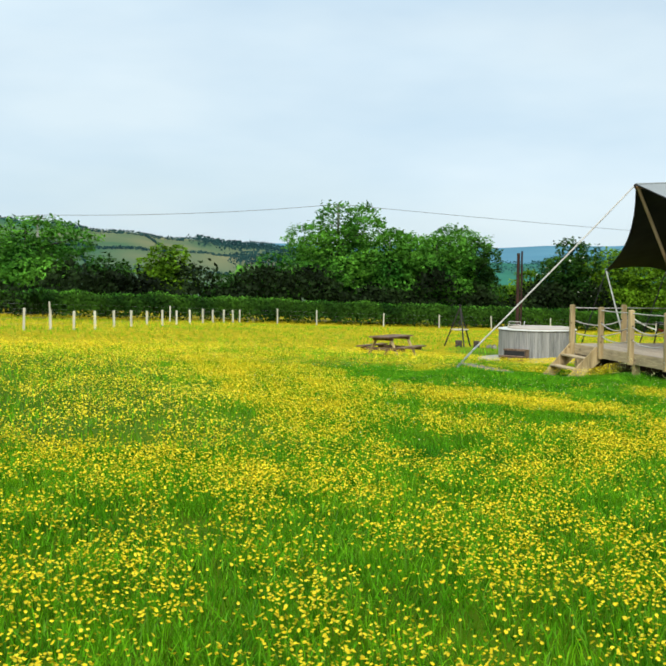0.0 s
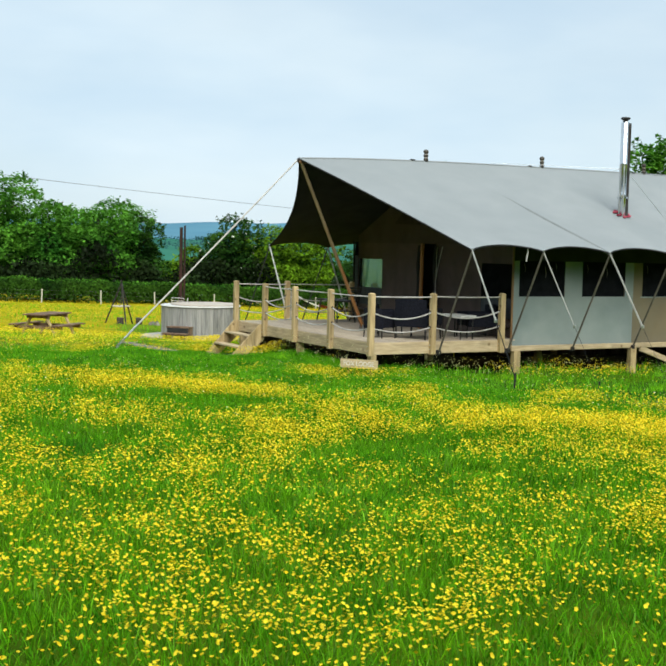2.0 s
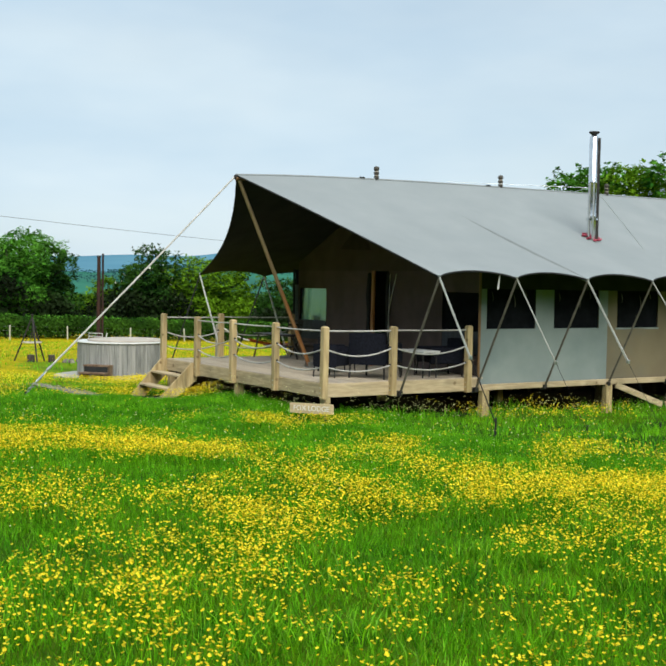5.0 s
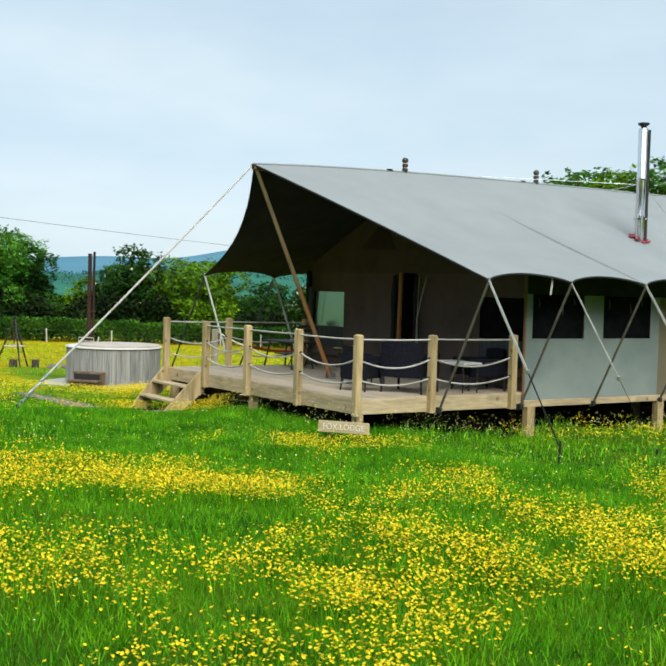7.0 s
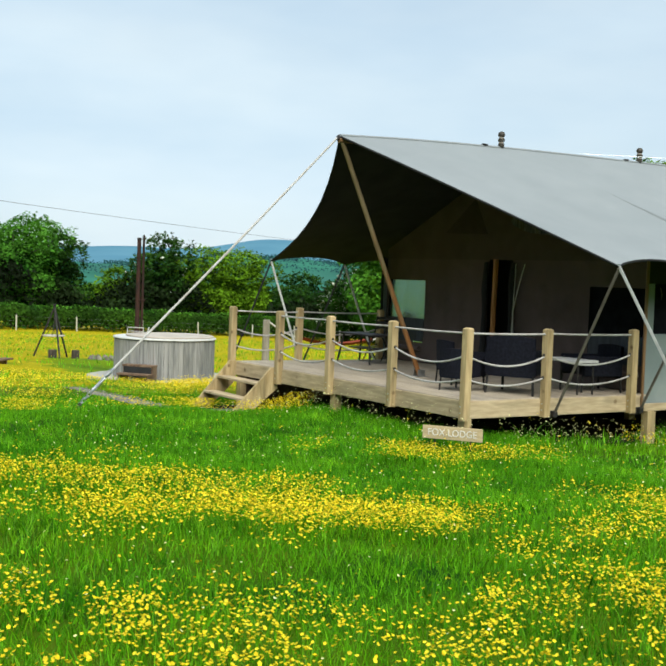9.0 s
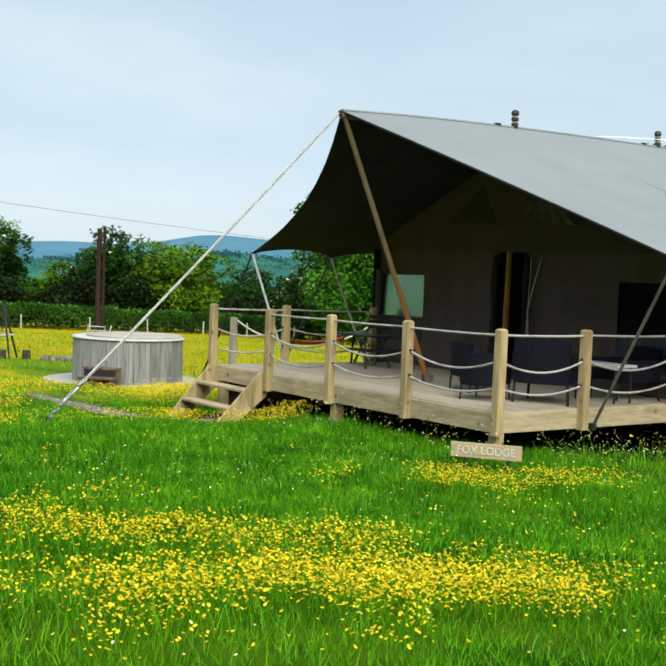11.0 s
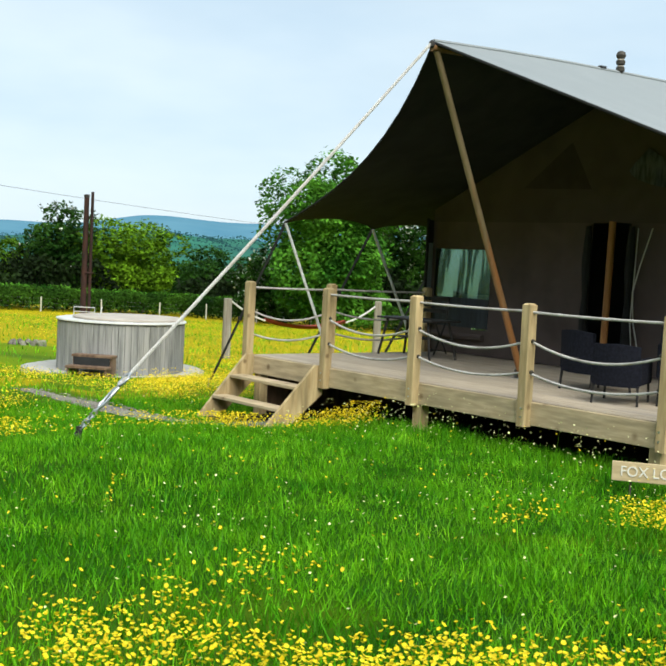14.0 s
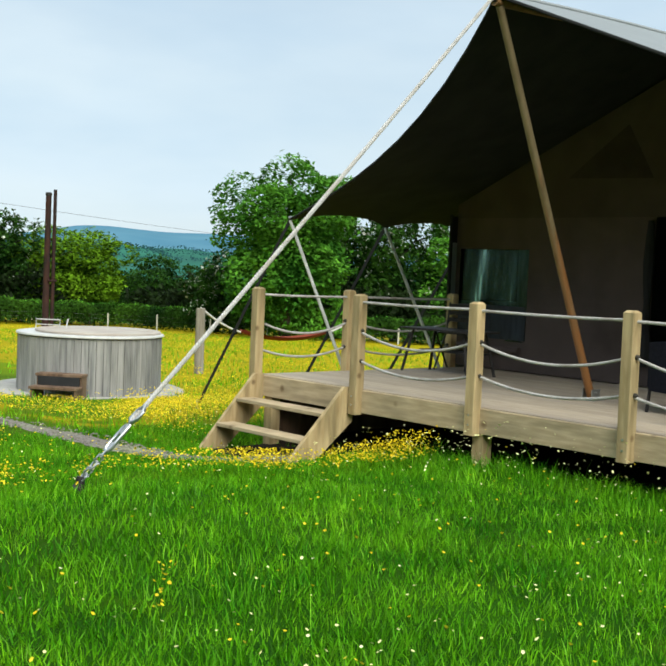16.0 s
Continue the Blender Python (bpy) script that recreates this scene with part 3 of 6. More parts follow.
def make_ground():
    radii = np.concatenate((np.arange(0.35, 26, 0.35), np.geomspace(26, 4200, 70)))
    ang = np.radians(np.arange(0, 360, 1.0))
    cx, cy = -4.0, 0.0
    rr, aa = np.meshgrid(radii, ang, indexing="ij")
    x, y = cx + rr * np.cos(aa), cy + rr * np.sin(aa)
    z = ground_z(x, y)
    verts = np.concatenate(([[cx, cy, gz(cx, cy)]], np.stack((x, y, z), -1).reshape(-1, 3)))
    na, nr = len(ang), len(radii)
    i, k = np.meshgrid(np.arange(nr - 1), np.arange(na), indexing="ij")
    q = np.stack((1 + i * na + k, 1 + (i + 1) * na + k, 1 + (i + 1) * na + (k + 1) % na, 1 + i * na + (k + 1) % na), -1).reshape(-1, 4)
    k = np.arange(na)
    tri = np.stack((np.zeros(na, int), 1 + k, 1 + (k + 1) % na), -1)
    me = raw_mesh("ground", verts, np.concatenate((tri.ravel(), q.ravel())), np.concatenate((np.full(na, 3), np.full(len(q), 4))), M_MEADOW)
    me.shade_smooth()
    at = me.attributes.new("bloom", "FLOAT", "POINT")
    b = np.clip(bloom(verts[:, 0], verts[:, 1]), 0, 1)
    d = np.hypot(verts[:, 0] + 6, verts[:, 1] + 8)
    outside = np.max(np.stack((-15 - verts[:, 0], verts[:, 0] - 7.5, -15 - verts[:, 1])), 0)
    b = b * np.maximum(np.clip((d - 11) / 12, 0.08, 1), np.clip(outside / 3, 0, 0.8)) * np.clip((verts[:, 1] - 2) / 8, 0.5, 1) * np.where(on_bare(verts[:, 0], verts[:, 1]), 0, 1) * np.where(np.hypot(verts[:, 0] - 8, verts[:, 1] - 10) > 75, 0, 1)
    at.data.foreach_set("value", b.astype(np.float32))
    me.attributes.new("open_field", "FLOAT", "POINT").data.foreach_set("value", (np.maximum(np.clip((d - 12) / 10, 0, 1), np.clip(bloom(verts[:, 0], verts[:, 1]) * 0.9, 0, 0.45)) * np.clip((110 - np.hypot(verts[:, 0] - 8, verts[:, 1] - 10)) / 30, 0, 1)).astype(np.float32))
    return tagged(new("ground", me), "green meadow sward full of yellow buttercups, sloping to a hedge", "meadow", kind="structure")


make_ground()


def make_underdeck_sheets():
    # near-black sheet over the sward: shade under the deck painted as ground
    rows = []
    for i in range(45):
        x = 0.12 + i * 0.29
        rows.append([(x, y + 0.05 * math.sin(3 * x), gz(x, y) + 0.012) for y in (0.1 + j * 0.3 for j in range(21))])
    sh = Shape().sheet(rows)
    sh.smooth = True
    solo("ground_dark_sheet", sh, material("underdeck_shade", (0.018, 0.015, 0.010), (0.035, 0.030, 0.02), 6.0, 1.0, bump=0.6, spec=0.05), "dark ground sheet under the deck, its shade put into the colour", "soil", kind="structure", base=(3, 3, gz(3, 3)))

    # same dark sheet for the shade under the steps
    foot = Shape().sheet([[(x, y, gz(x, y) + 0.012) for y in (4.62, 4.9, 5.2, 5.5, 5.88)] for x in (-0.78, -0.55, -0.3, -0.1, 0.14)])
    solo("ground_dark_sheet", foot, bpy.data.materials["underdeck_shade"], "dark ground sheet under the wooden steps, their shade put into the colour", "soil", kind="structure", base=(-0.3, 5.2, gz(-0.3, 5.2)))


make_underdeck_sheets()


def make_backdrop():
    """Hills far beyond the valley: a near green slope with fields, a long blue ridge behind."""
    def layer(radius, height, name, mat, label):
        az = np.radians(np.arange(-60, 110 if radius > 700 else 17, 0.5))
        sh = Shape()
        rows = []
        for t in (0.0, 0.35, 0.62, 0.82, 1.0, 1.06):
            row = []
            for a in az:
                h = height(math.degrees(a))
                rr = radius * (0.75 + 0.35 * t)
                zz = -30 + (h * radius * 1.1 + 32) * (1 - (1 - min(t, 1)) ** 1.7) - (40 if t > 1 else 0)
                row.append((rr * math.sin(a), rr * math.cos(a), zz))
            rows.append(row)
        sh.sheet(rows)
        sh.smooth = True
        return solo(name, sh, mat, label, "hills", kind="structure", base=(0, radius, -30))

    def near_h(a):
        return max(0.002, 0.0350 - 0.00175 * (a + 3) + 0.0007 * math.sin(a * 1.9)) if a < 14 else 0.002 + 0.0030 * max(0, a - 20) * (1 if a < 27 else 0) + (0.021 if a >= 27 else 0) - 0.0006 * max(0, a - 30)

    def far_h(a):
        return 0.0185 + 0.0135 / (1 + math.exp(-(a - 27.5) / 1.3)) - 0.0011 * max(0, a - 29) * 0.6 + 0.0012 * math.sin(a * 0.9)

    def mid_h(a):
        return 0.004 + 0.0135 / (1 + math.exp(-(a - 25) / 1.5)) - 0.0007 * max(0, a - 28) + 0.0008 * math.sin(a * 1.7)

    # air haze is put into these materials: bluish base tones and faint glow
    def hazy_hill_mat(name, a, b, c, scale, glow):
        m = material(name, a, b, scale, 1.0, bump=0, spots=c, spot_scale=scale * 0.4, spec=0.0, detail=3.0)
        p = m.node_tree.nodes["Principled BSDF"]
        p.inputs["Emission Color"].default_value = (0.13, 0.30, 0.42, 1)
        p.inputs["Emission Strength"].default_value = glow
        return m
    layer(3600, far_h, "backdrop_ridge", hazy_hill_mat("far_moor", (0.03, 0.085, 0.125), (0.055, 0.12, 0.155), (0.04, 0.09, 0.12), 0.006, 0.60), "moorland ridge far on the horizon, blue haze put into its colour")
    layer(1500, mid_h, "backdrop_valley", hazy_hill_mat("valley_fields", (0.015, 0.085, 0.045), (0.03, 0.13, 0.075), (0.03, 0.08, 0.06), 0.012, 0.16), "green valley slope with fields below the ridge")
    layer(620, lambda a: near_h(a) if a < 16 else 0.001, "backdrop_fields", hazy_hill_mat("near_fields", (0.022, 0.082, 0.036), (0.170, 0.155, 0.072), (0.022, 0.075, 0.040), 0.014, 0.10), "farmed hillside with green and dull straw-green fields")
    # hedgerows and copses on the near hillside
    rng = np.random.default_rng(3)
    pts = []
    for t0, t1, a0, a1, n in ((0.99, 0.99, -12, 9, 850), (0.83, 0.86, -12, 3.5, 600), (0.55, 0.66, -4, 7, 600), (0.35, 0.45, -9, 9, 650), (0.86, 0.50, 1.5, 3.0, 180), (0.86, 0.93, 4.0, 11, 1900), (0.60, 0.70, 6, 11, 1901), (0.84, 0.40, -3.2, -1.5, 190)):
        q = rng.random(n)
        wide = 0.06 if n >= 1900 else 0.006
        t = np.clip(t0 + (t1 - t0) * q + rng.normal(size=n) * wide, 0.05, 1.0)
        az = a0 + (a1 - a0) * q + rng.normal(size=n) * (0.25 if wide > 0.05 else 0.02)
        h = np.array([near_h(v) for v in az])
        rr = 620 * (0.75 + 0.35 * t)
        z = -30 + (h * 620 * 1.1 + 32) * (1 - (1 - t) ** 1.7)
        pts.append(np.stack((rr * np.sin(np.radians(az)), rr * np.cos(np.radians(az)), z + rng.uniform(0.1, 1.6, n) * (1.9 if wide > 0.05 else 0.45)), 1))
    wood = []
    for t0, t1, a0, a1, n, wide in ((0.97, 0.98, 19, 46, 700, 0.004), (0.80, 0.74, 18, 46, 700, 0.006), (0.62, 0.70, 19, 44, 700, 0.006), (0.5, 0.52, 18, 46, 900, 0.02), (0.95, 0.6, 21.5, 23, 160, 0.004),
                                    (0.92, 0.62, 27.5, 26, 160, 0.004), (0.9, 0.55, 32, 33.5, 160, 0.004), (0.88, 0.86, 23.5, 25.5, 500, 0.03), (0.74, 0.74, 28.5, 31, 500, 0.03)):
        q = rng.random(n)
        t = np.clip(t0 + (t1 - t0) * q + rng.normal(size=n) * wide, 0.05, 1.0)
        az = a0 + (a1 - a0) * q
        h = np.array([mid_h(v) for v in az])
        rr = 1500 * (0.75 + 0.35 * t)
        wood.append(np.stack((rr * np.sin(np.radians(az)), rr * np.cos(np.radians(az)), -30 + (h * 1500 * 1.1 + 32) * (1 - (1 - t) ** 1.7) + rng.uniform(0, 4.0, n)), 1))
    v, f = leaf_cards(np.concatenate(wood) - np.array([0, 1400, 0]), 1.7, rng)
    ob = new("backdrop_copses", raw_mesh("backdrop_copses", v, f, np.full(len(f) // 3, 3), hazy_hill_mat("hazy_copses", (0.012, 0.050, 0.045), (0.022, 0.075, 0.065), (0.014, 0.055, 0.05), 0.02, 0.10)))
    ob.location = (0, 1400, 0)
    tagged(ob, "hazy hedgerows and copses across the far valley slope", "hedgerows", kind="structure")
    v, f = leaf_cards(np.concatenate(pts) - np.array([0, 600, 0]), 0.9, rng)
    ob = new("backdrop_hedgerows", raw_mesh("backdrop_hedgerows", v, f, np.full(len(f) // 3, 3), hazy_hill_mat("far_hedgerows", (0.008, 0.026, 0.020), (0.016, 0.045, 0.034), (0.010, 0.032, 0.026), 0.02, 0.09)))
    ob.location = (0, 600, 0)
    tagged(ob, "dark hedgerows and copses dividing the far hillside", "hedgerows", kind="structure")


make_backdrop()

# ---- tent platform, deck and steps ----
DECK_Z, TOP_Z, LEN_X = 0.85, 1.74, 12.4


def make_deck():
    t = thing("deck", (0, 0, gz(0, 0)), "raised timber deck with square posts and rope swags", "deck")
    # boards run along the front edge
    n = 22
    for i in range(n):
        x0 = 0.05 + i * 0.1455
        part("plank", Shape().box((0.139, 5.93, 0.028), pose(x0 + 0.07, 3.0, DECK_Z - 0.014), 0.003), M_DECK, t)
    part("fascia", Shape().beam((0.038, 0.02, 0.73), (0.038, 5.98, 0.73), 0.035, 0.215), M_WOODH, t)
    part("fascia", Shape().beam((0.02, 0.038, 0.73), (3.1, 0.038, 0.73), 0.035, 0.215), M_WOODH, t)
    part("fascia", Shape().beam((0.02, 5.962, 0.73), (3.1, 5.962, 0.73), 0.035, 0.215), M_WOODH, t)
    # added board, out of sight, keeps far-side daylight from under the deck
    part("skirt_board", Shape().beam((0.16, 5.93, 0.36), (3.1, 5.93, 0.30), 0.03, 0.56), M_OLDWOOD, t, "unseen dark board added to block light under the far side")
    for y in (0.5, 1.5, 2.5, 3.5, 4.5, 5.5):
        part("joist", Shape().beam((0.07, y, 0.70), (3.2, y, 0.70), 0.05, 0.18), M_WOOD, t)
    for x, y in ((0.09, 0.09), (0.10, 3.0), (0.10, 5.85)):
        g = gz(x, y) - 0.1
        part("leg", Shape().box((0.12, 0.12, 0.63 - g), pose(x, y, (0.63 + g) / 2)), M_WOOD, t)
    return t


DECK = make_deck()
FRONT_POSTS = [(-0.012, y) for y in (0.0, 1.5, 3.02, 4.48, 6.01)]
SIDE_POSTS = [(1.31, -0.012), (2.88, -0.012)]
FAR_POSTS = [(1.27, 6.01), (2.95, 6.01)]


def make_rail():
    for i, (x, y) in enumerate(FRONT_POSTS + SIDE_POSTS + FAR_POSTS):
        w = 0.104
        p = part("post", Shape().post(w, 0.61, TOP_Z + (0.0, 0.006, -0.004)[i % 3], pose(x, y - (0.012 if (x, y) == FRONT_POSTS[0] else 0), 0, (0.2, -0.3, 0.1)[i % 3], (0.3, 0.0, -0.3, 0.2)[i % 4], (0.6, -0.8, 1.4)[i % 3])), M_WOOD, DECK)
        for z in (0.70, 0.78):
            part("bolt", Shape().tube([(x - 0.057, y, z), (x - 0.051, y, z)], 0.010, 8), M_STEEL, p)
    runs = [(FRONT_POSTS[i], FRONT_POSTS[i + 1]) for i in range(3)] + [((-0.012, -0.012), SIDE_POSTS[0]), (SIDE_POSTS[0], SIDE_POSTS[1]),
            (FRONT_POSTS[4], FAR_POSTS[0]), (FAR_POSTS[0], FAR_POSTS[1])]
    for (ax, ay), (bx, by) in runs:
        part("top_rope", Shape().tube(swag((ax, ay, 1.672), (bx, by, 1.665), 0.008, 6), 0.013, 8), M_SWAG, DECK, "taut pale top rope")
        for z, sag, r in ((1.40, 0.125, 0.0125), (1.115, 0.10, 0.0125)):
            d = Vector((bx - ax, by - ay, 0)).normalized()
            for p, q in ((Vector((ax, ay, z)), d), (Vector((bx, by, z)), -d)):
                # dark ring stands in for the shaded hole in the post
                part("rope_hole_ring", Shape().tube([p + q * 0.046, p + q * 0.060, p + q * 0.074 - Vector((0, 0, 0.004))], [0.021, 0.020, 0.014], 8), M_FINIAL, DECK, "dark ring put in for the shaded post hole round the rope")
            part("rope", Shape().tube(swag((ax, ay, z), (bx, by, z + random.uniform(-0.015, 0.015)), sag + random.uniform(-0.01, 0.015), 14), r, 8), M_SWAG, DECK)


make_rail()


def make_steps():
    t = thing("steps", (-0.5, 5.25, gz(-0.5, 5.25)), "open wooden steps with two treads leading up to the deck", "steps")
    for y in (4.56, 5.93):
        a, b, g = (0.018, 0.86), (-0.76, gz(-0.8, y) - 0.03), 0.24
        sh = Shape()
        prof = [(a[0], a[1]), (a[0] - 0.11, a[1]), (b[0] - 0.02, b[1]), (b[0] + 0.30, b[1]), (a[0], a[1] - g * 1.35)]
        n = len(prof)
        for s in (-0.022, 0.022):
            sh.v += [(px, y + s, pz) for px, pz in prof]
        sh.f += [tuple(range(n))[::-1], tuple(range(n, 2 * n))] + [(i, (i + 1) % n, n + (i + 1) % n, n + i) for i in range(n)]
        part("stringer", sh, M_WOOD, t)
    for x, z in ((-0.22, 0.600), (-0.46, 0.362)):
        part("tread", Shape().box((0.22, 1.32, 0.038), pose(x, 5.25, z), 0.006), M_WOODH, t)
    return t


make_steps()


def make_platform():
    t = thing("tent_platform", (3.2, 0, gz(3.2, 0)), "timber platform on short legs under the tent, diagonal braces", "platform")
    part("edge_beam", Shape().beam((3.1, -0.03, 0.68), (LEN_X, -0.03, 0.68), 0.05, 0.10), M_WOODH, t)
    part("edge_beam", Shape().beam((3.1, 6.03, 0.68), (LEN_X, 6.03, 0.68), 0.05, 0.10), M_WOODH, t)
    # two more added boards keep daylight out below the platform
    part("skirt_board", Shape().beam((3.1, 6.05, 0.16), (LEN_X, 6.05, 0.0), 0.03, 1.04), M_OLDWOOD, t, "unseen dark board added to block light under the far side")
    part("skirt_board", Shape().beam((LEN_X - 0.02, 0.1, 0.05), (LEN_X - 0.02, 5.98, 0.0), 0.03, 1.2), M_OLDWOOD, t, "unseen dark board added to block light under the rear")
    part("floor_board", Shape().box((LEN_X - 3.2, 5.8, 0.06), pose((LEN_X + 3.2) / 2, 3.0, 0.80)), M_DECK, t)
    for x in (3.22, 6.18, 9.1, 12.0):
        for y in (-0.03, 3.0, 6.0):
            g = gz(x, y) - 0.1
            part("leg", Shape().box((0.15, 0.12, 0.63 - g), pose(x, y, (0.63 + g) / 2)), M_WOOD, t)
    for x0, x1 in ((6.35, 7.6), (9.0, 7.7)):
        part("brace", Shape().beam((x0, -0.09, 0.62), (x1, -0.09, gz(x1, 0) + 0.08), 0.035, 0.11), M_WOODH, t)
    return t


make_platform()

# ---- tent ----
BAY = 1.58
TENT = thing("safari_tent", (3.2, 3.0, 0.85), "large grey canvas safari tent with an open porch", "tent")


def ridge_z(x):
    return 4.28 + 0.15 * (1 - math.exp(-max(x, 0) / 2.5))


def roof_point(u, s, side):
    """u: bays along the eave from the front edge; s: 0 at the ridge, 1 at the eave; side: -1 near, 1 far."""
    total = 7.0
    w = u / total
    x_end = 1.37 + BAY * total
    c = 4 * s * (1 - s)
    pull = 0.07 if side < 0 else 0.17
    xs = 1.37 * s + pull * c * (1.25 - 0.5 * s)
    x = xs + w * (x_end - xs)
    fr = u - math.floor(u)
    hang = math.sin(math.pi * fr)
    edge = max(0.0, 1 - u / 0.8)
    y = 3.0 + side * (4.1 + (0.12 if side > 0 else 0)) * s
    z = ridge_z(x) + (2.54 - ridge_z(x)) * s
    z -= 0.07 * math.sin(math.pi * s) * (1 - edge) + 0.026 * hang * math.sin(math.pi * s)
    z -= (0.02 if side < 0 else 0.26) * edge ** 1.5 * c * (1.3 - 0.6 * s)
    k = s ** 7
    z += 0.105 * hang ** 0.7 * k
    y -= side * 0.14 * hang ** 0.8 * k
    return Vector((x, y, z))


def make_roof():
    us = [i / 12 for i in range(0, 84)] + [7.0]
    ss = [0, 0.04, 0.12, 0.22, 0.33, 0.44, 0.55, 0.66, 0.76, 0.84, 0.90, 0.95, 1.0]
    for side in (-1, 1):
        top = [[roof_point(u, s, side) + Vector((0, 0, 0.012)) for s in ss] for u in us]
        low = [[p - Vector((0, 0, 0.03)) for p in r] for r in top]
        sh = Shape().sheet(top if side > 0 else top[::-1])
        sh.smooth = True
        part("roof_fly", sh, M_ROOF, TENT, "taut grey canvas fly roof with scalloped eaves")
        # underside sheet: near-black colour carries the shade below the canopy
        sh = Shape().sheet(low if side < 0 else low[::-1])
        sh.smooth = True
        part("roof_lining", sh, M_LINING, TENT, "dark underside of the fly, canopy shade put into its near-black colour")
        # rolled hem along the eave and the porch edge
        part("hem", Shape().tube([r[-1] - Vector((0, 0, 0.012)) for r in top], 0.016, 6), M_LINING, TENT)
        part("hem", Shape().tube([q - Vector((0, 0, 0.012)) for q in top[0]], 0.014, 6), M_LINING, TENT)
        # seam strip darker than the canvas: shading of the fold in its colour
        part("seam", Shape().tube([roof_point(2, s, side) - Vector((0, 0, 0.008)) for s in ss[4:]], [0.018, 0.028, 0.038, 0.042, 0.042, 0.042, 0.040, 0.034, 0.028], 8), M_SEAM, TENT, "darker seam strip, soft shading of the roof fold put into its colour")
    part("ridge_pole", Shape().tube([(x, 3.0, ridge_z(x) - 0.05) for x in (-0.02, 2, 4, 6, 8, 10, LEN_X)], 0.04, 10), M_POLE, TENT)
    part("ridge_cap", Shape().tube([(x, 3.0, ridge_z(x) + 0.012) for x in (0, 1, 2, 3, 4, 5, 6, 8, 10, LEN_X)], 0.024, 6), M_ROOF, TENT)


make_roof()


def make_front_wall():
    x = 3.25
    ya, yb = 0.05, 6.25
    win_z, win_t = 1.22, 2.29
    cells = [(ya, 0.15, 0.86, 2.66), (0.15, 1.20, 0.86, win_z), (0.15, 1.20, win_t, 2.66), (1.20, 2.88, 0.86, 2.66), (3.44, 5.12, 0.86, 2.66),
             (5.12, 6.18, 0.86, win_z), (5.12, 6.18, win_t, 2.66), (6.18, yb, 0.86, 2.66)]
    for y0, y1, z0, z1 in cells:
        sh, m = Shape(), 8
        rows = []
        for i in range(m + 1):
            y = y0 + (y1 - y0) * i / m
            rows.append([(x + 0.012 * math.sin(y * 5.1) * math.sin((z - 0.86) * 1.7), y, z) for z in (z0 + (z1 - z0) * j / 6 for j in range(7))])
        sh.sheet(rows[::-1])
        sh.smooth = True
        part("front_wall", sh, M_BROWN, TENT, "dark brown canvas front wall")
    sh = Shape()
    # gable above the door head; the wall's brown darkened for the porch shade
    n = 24
    gable = []
    for i in range(n + 1):
        y = ya + (yb - ya) * i / n
        top = 4.40 - abs(y - 3.0) * (4.40 - 2.54) / 4.1 - 0.10
        gable.append([(x, y, 2.66 + (top - 2.66) * j / 4) for j in range(5)])
    sh.sheet(gable[::-1])
    sh.smooth = True
    part("gable", sh, M_GABLE, TENT, "brown canvas gable, porch shade put into its darker tone")
    for y0, y1, glaze in ((0.15, 1.20, M_SCREEN), (5.12, 6.18, M_FILM)):
        rows = [[(x + 0.006 + 0.035 * (z - win_z) + 0.006 * math.sin(13 * y + 3 * z) * (y - y0), y, z) for z in (win_z - 0.02 + (win_t - win_z + 0.04) * j / 8 for j in range(9))] for y in (y1 + 0.07 - (y1 - y0 + 0.14) * i / 10 for i in range(11))]
        fs = Shape().sheet(rows)
        fs.smooth = True
        w = part("window_film", fs, glaze, TENT, "clear plastic window, rippled and dimly reflecting" if glaze is M_FILM else "dark mesh window")
        # added panel: dimness of the lower window put into a dark blue sheet
        part("lower_dim_panel", Shape().box((0.006, y1 - y0 - 0.01, 0.40), pose(x + 0.002, (y0 + y1) / 2, win_z + 0.20), 0.002), M_DIMPANEL, w, "dark blue panel added for the dim lower part of the window")
        part("rolled_blind", Shape().tube([(x - 0.03, y0 + 0.05, win_z - 0.12), (x - 0.035, (y0 + y1) / 2, win_z - 0.13), (x - 0.03, y1 - 0.05, win_z - 0.12)], 0.045, 8), M_BROWN, w)
    # triangular gable vents
    part("gable_vent", Shape().add([(x - 0.005, 4.60, 3.10), (x - 0.005, 3.50, 3.07), (x - 0.005, 3.84, 3.66)], [(0, 2, 1)]), M_GAUZE, TENT, "dark triangular mesh gable window")
    low, high, n = Vector((x - 0.008, 2.95, 3.28)), Vector((x - 0.008, 2.70, 3.54)), 24
    rows = []
    for i in range(n + 1):
        q = i / n
        a, b = low + Vector((0, -1.02 * q, -0.25 * q - 0.09 * math.sin(math.pi * q ** 0.6))), high + Vector((0, -0.72 * q, -0.42 * q))
        rows.append([a.lerp(b, k / 5) - Vector((0.010 * (1 + math.sin(21 * q + 1.1 * k)) + 0.006 * (i % 2), 0, 0)) for k in range(6)])
    crumple = Shape().sheet(rows)
    crumple.smooth = True
    part("gable_vent", crumple, M_CRUMPLE, TENT, "crumpled dark blue plastic gable window")
    # added sheet that blocks sight and daylight behind doorway and window
    part("inner_blocker", Shape().box((0.02, 5.9, 1.95), pose(4.5, 3.1, 1.82), 0.002), M_LINING, TENT, "dark sheet added inside to block the view and light through the tent")
    # door flaps tied back beside the doorway
    for y, w in ((3.48, 0.05), (2.84, 0.06)):
        pts = [(x - 0.04 + 0.015 * math.sin(9 * k), y + 0.025 * math.sin(3 * k), 2.62 - 0.22 * k) for k in range(8)]
        part("door_flap", Shape().tube(pts, [0.03, 0.05, 0.06, 0.05, 0.035, 0.05, 0.06, 0.06], 8), M_LINING, TENT, "dark canvas door flap rolled and tied back")
